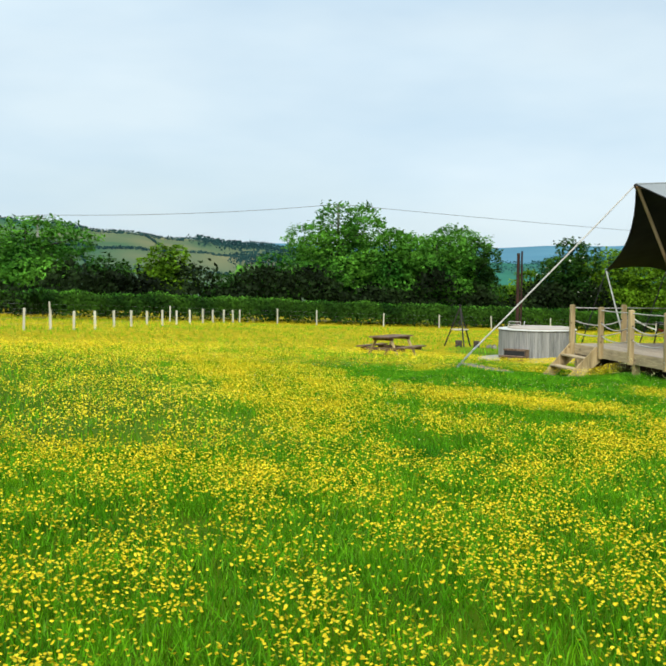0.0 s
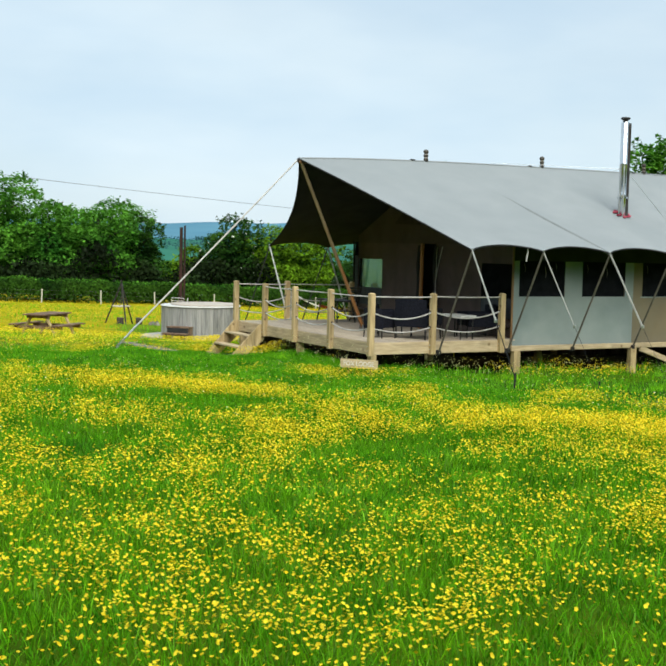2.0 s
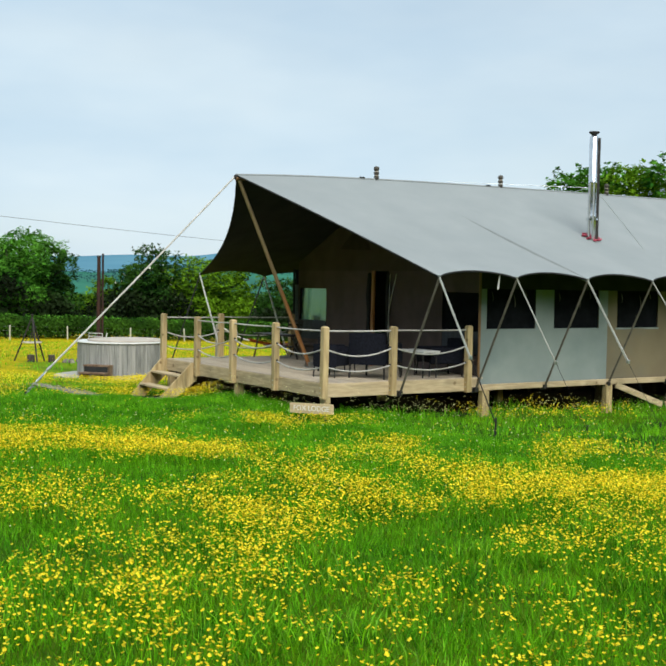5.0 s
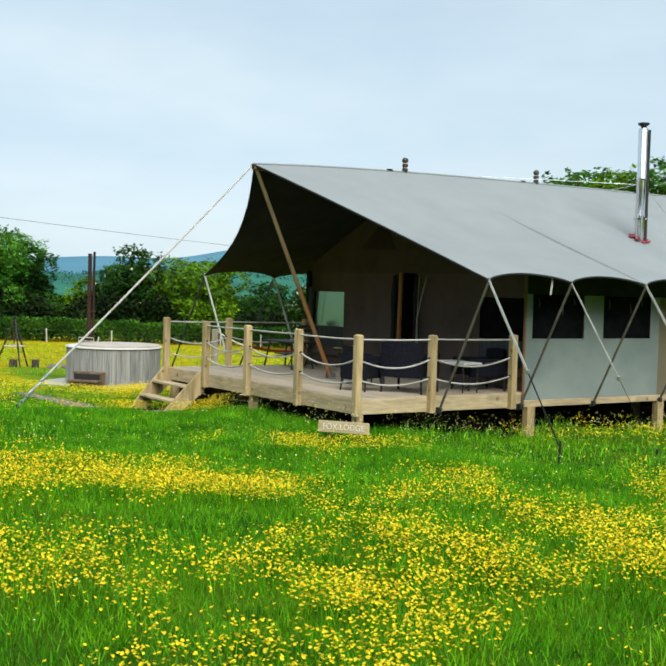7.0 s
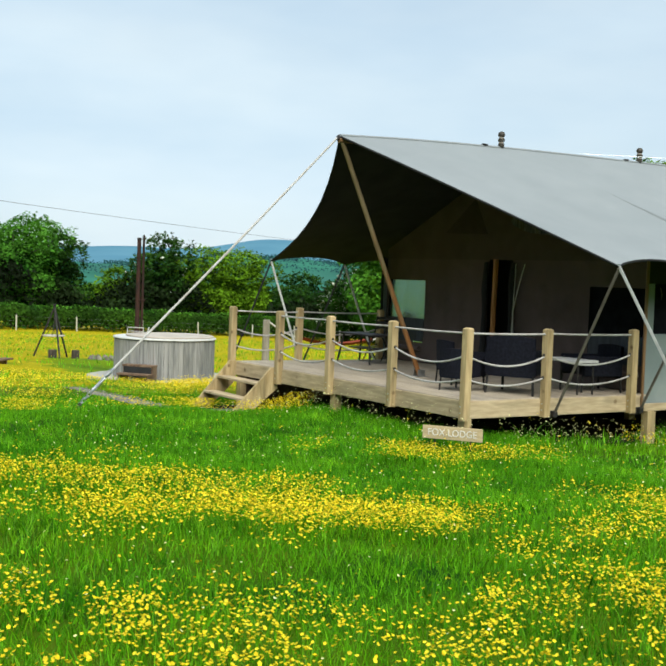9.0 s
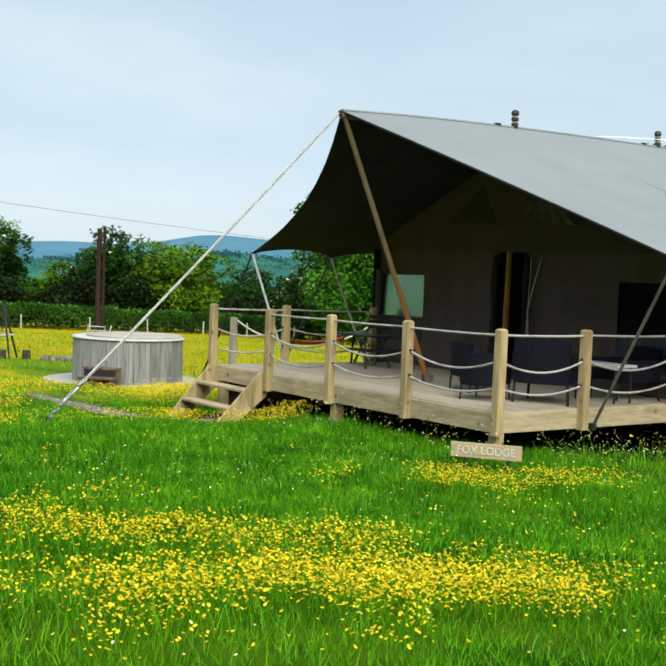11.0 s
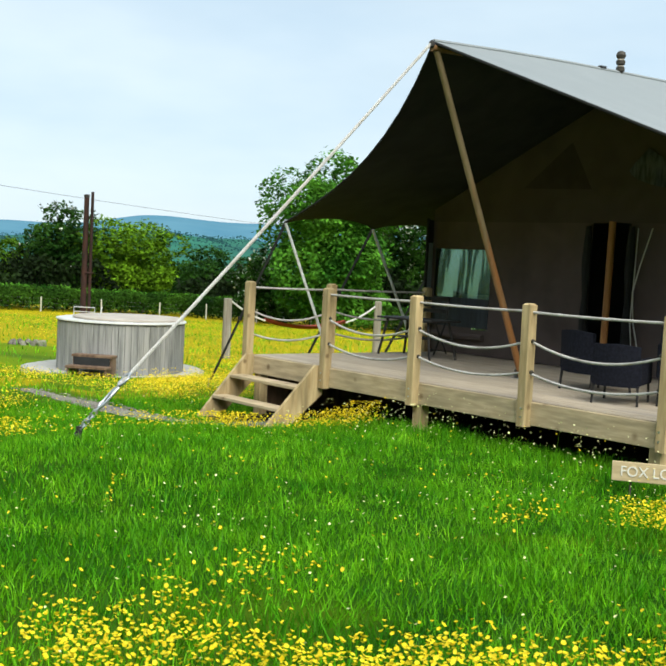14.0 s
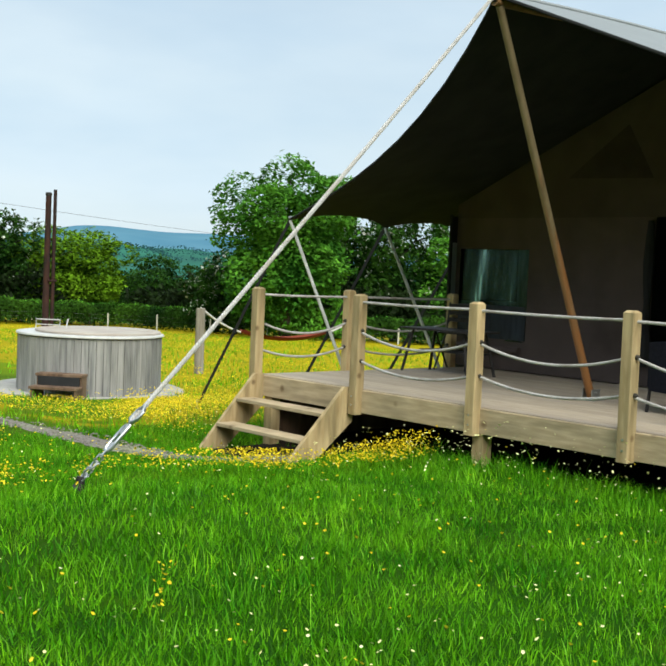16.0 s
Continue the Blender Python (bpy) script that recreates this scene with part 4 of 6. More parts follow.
    part("tie_cord", Shape().tube([(x - 0.08, 2.52, 2.60), (x - 0.09, 2.66, 2.15), (x - 0.09, 2.74, 1.85), (x - 0.10, 2.70, 1.5), (x - 0.10, 2.62, 1.2)], 0.009, 6), M_POLEGREY, TENT)
    part("tie_cord", Shape().tube([(x - 0.08, 2.72, 2.60), (x - 0.09, 2.73, 2.0), (x - 0.10, 2.74, 1.5), (x - 0.10, 2.70, 1.15)], 0.007, 6), M_POLEGREY, TENT)
    part("door_pole", Shape().tube([(2.92, 2.93, 0.85), (2.92, 2.90, 2.66)], 0.042, 10), M_ORANGE, TENT, "round orange-brown timber pole at the doorway")


make_front_wall()


def make_side_walls():
    x0 = 3.18
    for side, y in ((-1, 0.04), (1, 6.26)):
        edges = [(3.30, 4.42), (4.86, 5.98), (6.45, 7.55), (8.02, 9.14), (9.6, 10.7), (11.2, 12.2)]
        sill, head = 1.66, 2.36
        for k, (a, b) in enumerate(edges):
            left = x0 if k == 0 else (edges[k - 1][1] + a) / 2
            right = LEN_X if k == len(edges) - 1 else (b + edges[k + 1][0]) / 2
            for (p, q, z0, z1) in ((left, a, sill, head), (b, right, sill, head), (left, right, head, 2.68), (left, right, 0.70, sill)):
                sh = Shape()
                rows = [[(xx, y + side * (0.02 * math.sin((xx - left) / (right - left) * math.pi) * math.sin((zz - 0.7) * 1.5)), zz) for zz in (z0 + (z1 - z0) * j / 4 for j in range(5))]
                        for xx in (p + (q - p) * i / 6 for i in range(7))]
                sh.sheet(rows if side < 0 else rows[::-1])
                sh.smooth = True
                # strip above the window heads takes the dark tone: eave shade in colour
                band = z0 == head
                wall = part("side_wall", sh, M_LINING if band else M_SIDE if right < 6.3 else M_TAN, TENT, "dark canvas band above the windows, eave shade put into its colour" if band else "pale green-grey canvas wall panel" if right < 6.3 else "tan canvas wall panel")
            part("window_mesh", Shape().box((b - a + 0.02, 0.006, head - sill + 0.02), pose((a + b) / 2, y - side * 0.035, (sill + head) / 2), 0.001), M_SCREEN, wall, "black insect mesh window")
            for q, top, drop in ((0.10, 0.05, 0.16), (0.55, 0.10, 0.22), (0.78, 0.04, 0.12)):
                cx = a + (b - a) * q
                part("curtain_fold", Shape().tube([(cx, y + side * 0.002, head - top), (cx + 0.03, y + side * 0.004, head - top - drop * 0.6), (cx + 0.02, y + side * 0.002, head - top - drop)], [0.006, 0.010, 0.004], 6), M_POLEDARK, wall, "pale fold of a curtain")
            part("window_hem", Shape().box((b - a + 0.06, 0.012, 0.03), pose((a + b) / 2, y + side * 0.012, sill), 0.003), M_SIDE, wall)
        part("corner_pole", Shape().tube([(x0 - 0.03, y, 0.7), (x0 - 0.03, y, 2.7)], 0.024, 8), M_POLE if side < 0 else M_LINING, TENT)
    part("rear_wall", Shape().add([(LEN_X, 0.04, 0.7), (LEN_X, 6.26, 0.7), (LEN_X, 6.26, 2.7), (LEN_X, 3, 4.35), (LEN_X, 0.04, 2.7)], [(0, 1, 2, 3, 4)]), M_BROWN, TENT)


make_side_walls()


def make_poles_and_guys():
    part("porch_pole", Shape().tube([(0.05, 3.0, 4.20), (1.53, 2.93, 0.88)], [0.033, 0.038], 12), M_PORCHPOLE, TENT, "thick leaning orange timber porch pole, roof shade put into its upper colour")
    # galvanised shoe that holds the foot of the porch pole on the boards
    part("pole_shoe", Shape().box((0.20, 0.14, 0.008), pose(1.54, 2.93, 0.854), 0.002).box((0.13, 0.006, 0.10), pose(1.53, 2.878, 0.905), 0.002).box((0.13, 0.006, 0.10), pose(1.53, 2.982, 0.905), 0.002), M_STEEL, TENT, "galvanised steel shoe at the foot of the pole")
    part("bolt", Shape().tube([(1.522, 2.862, 0.925), (1.522, 2.998, 0.925)], 0.009, 6), M_STEEL, TENT)
    part("apex_ring", Shape().lathe([(0.02, -0.05), (0.036, -0.03), (0.036, 0.005), (0.022, 0.02), (0.012, 0.03)], (-0.02, 3.0, 4.27), 10), M_IRON, TENT)
    stake = Vector((-3.80, 2.92, 0.55))
    shackle = Vector((-3.46, 2.862, 0.93))
    apex = Vector((-0.03, 3.0, 4.27))
    # laid rope: three strands
    d = (shackle - apex).normalized()
    s = d.cross(Vector((0, 0, 1))).normalized()
    u = s.cross(d)
    for k in range(3):
        fine = []
        for i in range(721):
            q = i / 720
            p = apex.lerp(shackle, q) - Vector((0, 0, 0.07 * q * (1 - q)))
            a = 2 * math.pi * (q * 62 + k / 3)
            fine.append(p + 0.0085 * (math.cos(a) * s + math.sin(a) * u))
        part("guy_strand", Shape().tube(fine, 0.0090, 5), M_ROPE, TENT, "thick pale twisted guy rope")
    d2 = (stake - shackle).normalized()
    part("rope_eye", Shape().tube([shackle - d2 * 0.14, shackle - d2 * 0.09 + s * 0.032, shackle - d2 * 0.03 + s * 0.036, shackle + d2 * 0.01, shackle - d2 * 0.03 - s * 0.036, shackle - d2 * 0.09 - s * 0.032, shackle - d2 * 0.14], 0.013, 8), M_STEEL, TENT, "steel thimble in the rope eye")
    for q in (-0.026, 0.026):
        part("turnbuckle_bar", Shape().tube([shackle + d2 * 0.02 + s * q * 0.5, shackle + d2 * 0.05 + s * q, shackle + d2 * 0.21 + s * q, shackle + d2 * 0.24 + s * q * 0.5], 0.012, 8), M_STEEL, TENT)
    part("turnbuckle_screw", Shape().tube([shackle - d2 * 0.02, shackle + d2 * 0.10], 0.010, 8), M_STEEL, TENT)
    part("turnbuckle_screw", Shape().tube([shackle + d2 * 0.17, shackle + d2 * 0.29], 0.010, 8), M_STEEL, TENT)
    for k in range(4):
        p = shackle + d2 * (0.27 + 0.05 * k)
        a = s if k % 2 else u
        part("chain_link", Shape().tube([p, p + d2 * 0.015 + a * 0.020, p + d2 * 0.055 + a * 0.020, p + d2 * 0.07, p + d2 * 0.055 - a * 0.020, p + d2 * 0.015 - a * 0.020, p], 0.009, 6), M_STEEL, TENT)
    part("ground_stake", Shape().tube([stake + Vector((0.03, 0, 0.05)), stake - Vector((0.06, 0, 0.55))], 0.030, 8), M_IRON, TENT, "dark steel stake driven into the grass")
    part("stake_bar", Shape().tube([stake + Vector((-0.03, -0.07, -0.02)), stake + Vector((0.03, 0.07, -0.02))], 0.017, 6), M_IRON, TENT)
    for side in (-1, 1):
        for k in range(8):
            e = roof_point(min(k, 6.999), 1.0, side)
            x = e.x
            fy, sy = (-0.08, -2.86) if side < 0 else (6.12, 9.0)
            foot = Vector((x + 0.05, fy, 0.66))
            part("eave_pole", Shape().tube([e + Vector((0, 0, -0.02)), foot], 0.0195, 8), M_POLEDARK if side < 0 else M_POLEGREY, TENT, "thin grey leaning eave pole")
            part("pole_bracket", Shape().box((0.07, 0.05, 0.07), Matrix.Translation(foot - Vector((0, 0, 0.01)))).box((0.12, 0.012, 0.10), Matrix.Translation(foot + Vector((0, 0.035 * -side, -0.02)))), M_IRON, TENT)
            st = Vector((x - (0.13 if k else 0.33) if side < 0 else x + 0.02, sy, gz(x, sy)))
            grip = 0.24 if side < 0 and k in (0, 3) else 0.06
            mid = e.lerp(st + Vector((0, 0, grip)), 0.58)
            part("guy_strap", Shape().beam(e, mid, (0.024 if k % 2 else 0.040) if side < 0 else 0.05, 0.006, 0.001, up=(1, 0, 0)), M_POLEGREY if side < 0 else M_BLACK, TENT, "flat webbing guy strap")
            part("strap_tail", Shape().beam(mid, st + Vector((0, 0, grip)), 0.006 if side < 0 and k in (1, 2) else 0.022 if side < 0 else 0.05, 0.005, 0.001, up=(1, 0, 0)), M_BLACK, TENT, "black lower end of a guy strap")
            part("strap_buckle", Shape().box((0.045, 0.05, 0.06), Matrix.Translation(mid), 0.006), M_STEEL if side < 0 else M_BLACK, TENT)
            part("peg", Shape().tube([st + Vector((0, side * 0.02, grip + 0.06)), st - Vector((0, 0, 0.2))], 0.016, 6), M_IRON if side < 0 else M_STEEL, TENT)
            part("buckle", Shape().box((0.05, 0.02, 0.03), Matrix.Translation(e + Vector((0, 0, 0.02)))), M_STEEL, TENT)
    part("hanging_strap", Shape().beam((2.72, -0.95, 2.62), (2.66, -0.98, 2.36), 0.035, 0.008, 0.001, up=(1, 0, 0)), M_WHITE, TENT)
    for x in (3.0, 6.1, 9.15):
        z = ridge_z(x)
        fin = part("ridge_finial", Shape().lathe([(0.022, 0), (0.030, 0.02), (0.050, 0.03), (0.050, 0.075), (0.03, 0.085), (0.03, 0.10), (0.052, 0.11), (0.052, 0.15), (0.028, 0.16), (0.028, 0.175),
                                   (0.045, 0.18), (0.058, 0.215), (0.045, 0.25), (0.015, 0.265)], (x, 3.0, z), 14), M_FINIAL, TENT, "turned pole finial on the ridge")
        for zz in (0.088, 0.163):
            part("finial_ring", Shape().lathe([(0.031, zz - 0.008), (0.040, zz - 0.006), (0.040, zz + 0.006), (0.031, zz + 0.008)], (x, 3.0, z), 14), M_LID, fin)
        part("cord_clip", Shape().box((0.10, 0.05, 0.03), pose(x - 0.33, 3.0, z + 0.03)), M_BLACK, TENT)


make_poles_and_guys()


def make_flue():
    x, y = 6.55, 0.84
    zb = 3.34
    t = thing("stove_flue", (x, y, zb), "tall shiny steel stove flue rising through the tent roof", "flue")
    pipe = part("pipe", Shape().lathe([(0.085, -0.5), (0.085, 0.4), (0.088, 0.41), (0.088, 0.44), (0.085, 0.45), (0.085, 1.05), (0.088, 1.06), (0.088, 1.09), (0.085, 1.10), (0.085, 1.95), (0.07, 1.96)], (x, y, zb), 28), M_FLUE, t)
    pipe.data.shade_smooth()
    part("cowl", Shape().lathe([(0.05, 1.96), (0.045, 1.99), (0.080, 2.01), (0.10, 2.03), (0.097, 2.05), (0.02, 2.065)], (x, y, zb), 24), M_IRON, t, "dark cowl cap")
    for dx, dy in ((-0.10, -0.02), (-0.06, -0.09)):
        part("support_rod", Shape().tube([(x + dx, y + dy, zb - 0.15), (x + dx, y + dy, zb + 1.05)], 0.014, 8), M_STEEL, t)
    # added strip: the shiny pipe's dark side made as a black bar
    part("dark_side_strip", Shape().tube([(x + 0.066, y - 0.066, zb - 0.3), (x + 0.066, y - 0.066, zb + 1.93)], 0.034, 10), M_IRON, t, "black strip added to imitate the dark side of the pipe")
    part("clamp", Shape().lathe([(0.10, 0.36), (0.115, 0.36), (0.115, 0.40), (0.10, 0.40)], (x, y, zb), 20), M_FLUE, t)
    sh = Shape()
    for k in range(7):
        a = 2 * math.pi * k / 7
        p = Vector((x + 0.14 * math.cos(a), y + 0.14 * math.sin(a), 0))
        p.z = 4.42 - (3.0 - p.y) * (4.42 - 2.54) / 4.1 - 0.05
        sh.box((0.11, 0.07, 0.022), Matrix.Translation(p) @ pose(0, 0, 0, 22, 8 * math.sin(3 * k), 50 * k))
    part("flashing", sh, M_RED, t, "crumpled red rubber flashing")
    for a, b in (((x, y, zb + 0.98), (4.7, 3.0, 4.46)), ((x, y, zb + 1.02), (7.45, 0.35, 3.17)), ((x, y, zb + 1.0), (8.2, 3.0, 4.47))):
        part("stay_wire", Shape().tube([a, b], 0.0045, 5), M_STEEL, t)
    return t


make_flue()


# ---- things on the deck ----
def make_armchair():
    t = thing("armchair", (0, 0, 0), "low navy rattan armchair with slim dark legs on the deck", "chair", "armchairs on the deck")
    part("seat", Shape().box((0.50, 0.46, 0.10), pose(0.02, 0, 0.26), 0.02), M_RATTAN, t)
    rows = []
    for i in range(9):
        a = -1 + 2 * i / 8
        xx = -0.25 - 0.05 * (1 - a * a)
        rows.append([(xx - 0.05 * (z - 0.2), 0.25 * a, z) for z in (0.17, 0.28, 0.40, 0.52, 0.565 - 0.02 * a * a)])
    s = Shape().sheet(rows)
    s.sheet([[(p[0] + 0.035, p[1], p[2]) for p in r] for r in rows][::-1])
    s.sheet([[rows[i][-1], (rows[i][-1][0] + 0.035, rows[i][-1][1], rows[i][-1][2])] for i in range(9)])
    part("backrest", s, M_RATTAN, t, "woven curved back")
    for sy in (-1, 1):
        part("arm", Shape().box((0.50, 0.05, 0.24), pose(0.0, sy * 0.245, 0.31), 0.015), M_RATTAN, t)
        for sx in (-0.24, 0.24):
            part("leg", Shape().tube([(sx, sy * 0.235, 0.2), (sx * 1.06, sy * 0.245, 0.0)], 0.014, 6), M_IRON, t)
    return t


chair = make_armchair()
chair.matrix_basis = pose(0.84, 1.08, DECK_Z, 0, 0, 24)
chair.scale = (0.95, 0.86, 1.0)
back_chair = copy_thing(chair, pose(1.42, 1.84, DECK_Z, 0, 0, -12))
back_chair.scale = (1.0, 1.0, 1.1)


big_chair = copy_thing(chair, pose(1.40, 0.62, DECK_Z, 0, 0, 28))
big_chair.scale = (1.2, 1.32, 1.36)
tagged(big_chair, "larger dark rattan armchair near the deck corner")
far_chair = copy_thing(chair, pose(2.75, 0.62, DECK_Z, 0, 0, 165))
far_chair.scale = (1.2, 1.2, 1.15)
tagged(far_chair, "larger dark rattan armchair against the tent front")


def make_low_table():
    t = thing("side_table", (2.22, 0.5, DECK_Z), "small low table with a white top between the armchairs", "table")
    part("tabletop", Shape().box((0.36, 0.72, 0.035), pose(2.22, 0.50, DECK_Z + 0.44), 0.008), M_WHITE, t, "white tabletop")
    for dx in (-0.14, 0.14):
        for dy in (-0.3, 0.3):
            part("leg", Shape().tube([(2.22 + dx, 0.50 + dy, DECK_Z + 0.43), (2.22 + dx, 0.50 + dy, DECK_Z)], 0.014, 6), M_IRON, t)
    return t


make_low_table()


def make_bistro():
    x, y = 2.18, 5.33
    t = thing("garden_table", (x, y, DECK_Z), "thin-topped dark metal garden table by the far rail", "table")
    part("tabletop", Shape().box((0.52, 1.04, 0.022), pose(x, y, DECK_Z + 0.49), 0.006), M_IRON, t)
    part("shelf", Shape().box((0.30, 0.82, 0.018), pose(x + 0.05, y - 0.05, DECK_Z + 0.25), 0.005), M_IRON, t)
    for sx in (-1, 1):
        for sy in (-1, 1):
            part("leg", Shape().tube([(x + 0.18 * sx, y + 0.38 * sy, DECK_Z + 0.485), (x + 0.23 * sx, y + 0.49 * sy, DECK_Z)], 0.017, 6), M_IRON, t)
    c = thing("folding_chair", (0, 0, 0), "slim dark folding metal chair on the deck", "chair")
    for s in (-0.19, 0.19):
        part("back_leg", Shape().tube([(-0.22, s, 0.78), (-0.13, s, 0.42), (0.19, s, 0.0)], 0.011, 6), M_IRON, c)
        part("front_leg", Shape().tube([(0.17, s, 0.42), (-0.21, s, 0.0)], 0.011, 6), M_IRON, c)
    for z in (0.58, 0.66, 0.74):
        part("back_slat", Shape().box((0.012, 0.40, 0.05), pose(-0.17 - (z - 0.58) * 0.25, 0, z)), M_IRON, c)
    for k in range(5):
        part("seat_slat", Shape().box((0.06, 0.40, 0.014), pose(-0.13 + 0.075 * k, 0, 0.43)), M_IRON, c)
    c.matrix_basis = pose(2.72, 5.70, DECK_Z, 0, 0, 200)


make_bistro()


def make_sign():
    a, b = Vector((-0.57, 0.06, 0.0)), Vector((-0.17, -0.56, 0.0))
    d = (b - a).normalized()
    ang = math.degrees(math.atan2(d.y, d.x))
    mid = (a + b) / 2
    z = 0.500
    t = thing("name_sign", (mid.x, mid.y, gz(mid.x, mid.y)), "pale wooden name board with white painted letters near the deck corner", "sign")
    board = part("board", Shape().box(((b - a).length, 0.022, 0.155), pose(mid.x, mid.y, z, 0, -0.5, ang), 0.004), M_SIGN, t)
    for q in (0.2, 0.8):
        p = a.lerp(b, q)
        part("stake", Shape().box((0.018, 0.018, 0.30), pose(p.x - 0.026 * d.y, p.y + 0.026 * d.x, z - 0.12, 0, 0, ang)), M_BARK, t)
    cu = bpy.data.curves.new("lettering", "FONT")
    cu.body, cu.size, cu.align_x, cu.align_y, cu.extrude = "FOX LODGE", 0.115, "CENTER", "CENTER", 0.003
    tmp = bpy.data.objects.new("lettering", cu)
    me = bpy.data.meshes.new_from_object(tmp)
    bpy.data.objects.remove(tmp)
    nrm = Vector((d.y, -d.x, 0))
    m = Matrix.Translation(Vector((mid.x, mid.y, z)) + nrm * 0.0145) @ pose(0, 0, 0, 0, -0.5, ang) @ pose(0, 0, 0, 90, 0, 0) @ Matrix.Diagonal((0.95, 1.0, 1.0, 1.0))
    me.transform(Matrix.Translation(-ORIGIN[t.name]) @ m)
    me.materials.append(M_LETTER)
    ob = new("lettering", me)
    ob.parent = board
    ORIGIN[ob.name] = ORIGIN[t.name]
    tagged(ob, "white painted words")


make_sign()

# ---- hot tub and its pad ----
def make_pad():
    sh = Shape()
    n = 40
    ring = []
    for k in range(n):
        a = 2 * math.pi * k / n
        r = 1 + 0.03 * math.sin(5 * a)
        ring.append((1.70 + 1.58 * r * math.cos(a), 12.55 + 1.55 * r * math.sin(a)))
    top = [(x, y, -0.035) for x, y in ring]
    low = [(x, y, -0.6) for x, y in ring]
    sh.add(top + low, [tuple(range(n))] + [(k, n + k, n + (k + 1) % n, (k + 1) % n) for k in range(n)])
    solo("pavement_pad", sh, M_STONE, "pale concrete pad set in the grass under the hot tub", "pad", kind="structure", base=(1.7, 12.6, -0.035))
    sh = Shape()
    rows = []
    def along(q):
        """A point of the path and its sideways direction; q runs over the legs of the track."""
        i = min(int(q), len(TRACK) - 2)
        a, b = Vector((*TRACK[i], 0)), Vector((*TRACK[i + 1], 0))
        before, after = Vector((*TRACK[max(i - 1, 0)], 0)), Vector((*TRACK[min(i + 2, len(TRACK) - 1)], 0))
        u = q - i
        d = (b - before).lerp(after - a, u).normalized()
        return a.lerp(b, u), Vector((-d.y, d.x, 0))
    for i in range(71):
        c, side = along(i * 5 / 70)
        w = (0.30 + 0.04 * math.sin(1.3 * i)) * (1 - 0.55 * (i / 70) ** 2)
        pts = [c + side * w * q for q in (-1, -0.5, 0, 0.5, 1)]
        rows.append([(p.x, p.y, gz(p.x, p.y) + 0.024 - 0.05 * abs(q) ** 3) for p, q in zip(pts, (-1, -0.5, 0, 0.5, 1))])
    sh.sheet(rows)
    sh.smooth = True
    solo("pavement_path", sh, M_GRAVEL, "narrow grey gravel path worn into the grass", "path", kind="structure", base=(-1.7, 6, gz(-1.7, 6)))
    rng = np.random.default_rng(5)
    st = Shape()
    for _ in range(900):
        c, side = along(5 * rng.random() ** 1.5)
        c = c + side * 0.26 * rng.uniform(-1, 1)
        x, y = c.x, c.y
        r = rng.uniform(0.010, 0.026)
        c = Vector((x, y, gz(x, y) + 0.020))
        st.add([c + Vector((r * rng.uniform(0.7, 1.3) * p, r * rng.uniform(0.7, 1.3) * q, r * 0.6 * s)) for p, q, s in ((1, 0, 0), (0, 1, 0), (-1, 0, 0), (0, -1, 0), (0, 0, 1))],
               [(0, 1, 4), (1, 2, 4), (2, 3, 4), (3, 0, 4)])
    solo("path_stones", st, M_GRAVEL, "loose grey stones on the path", "stones", kind="stuff", base=(-2, 6, gz(-2, 6)))


make_pad()


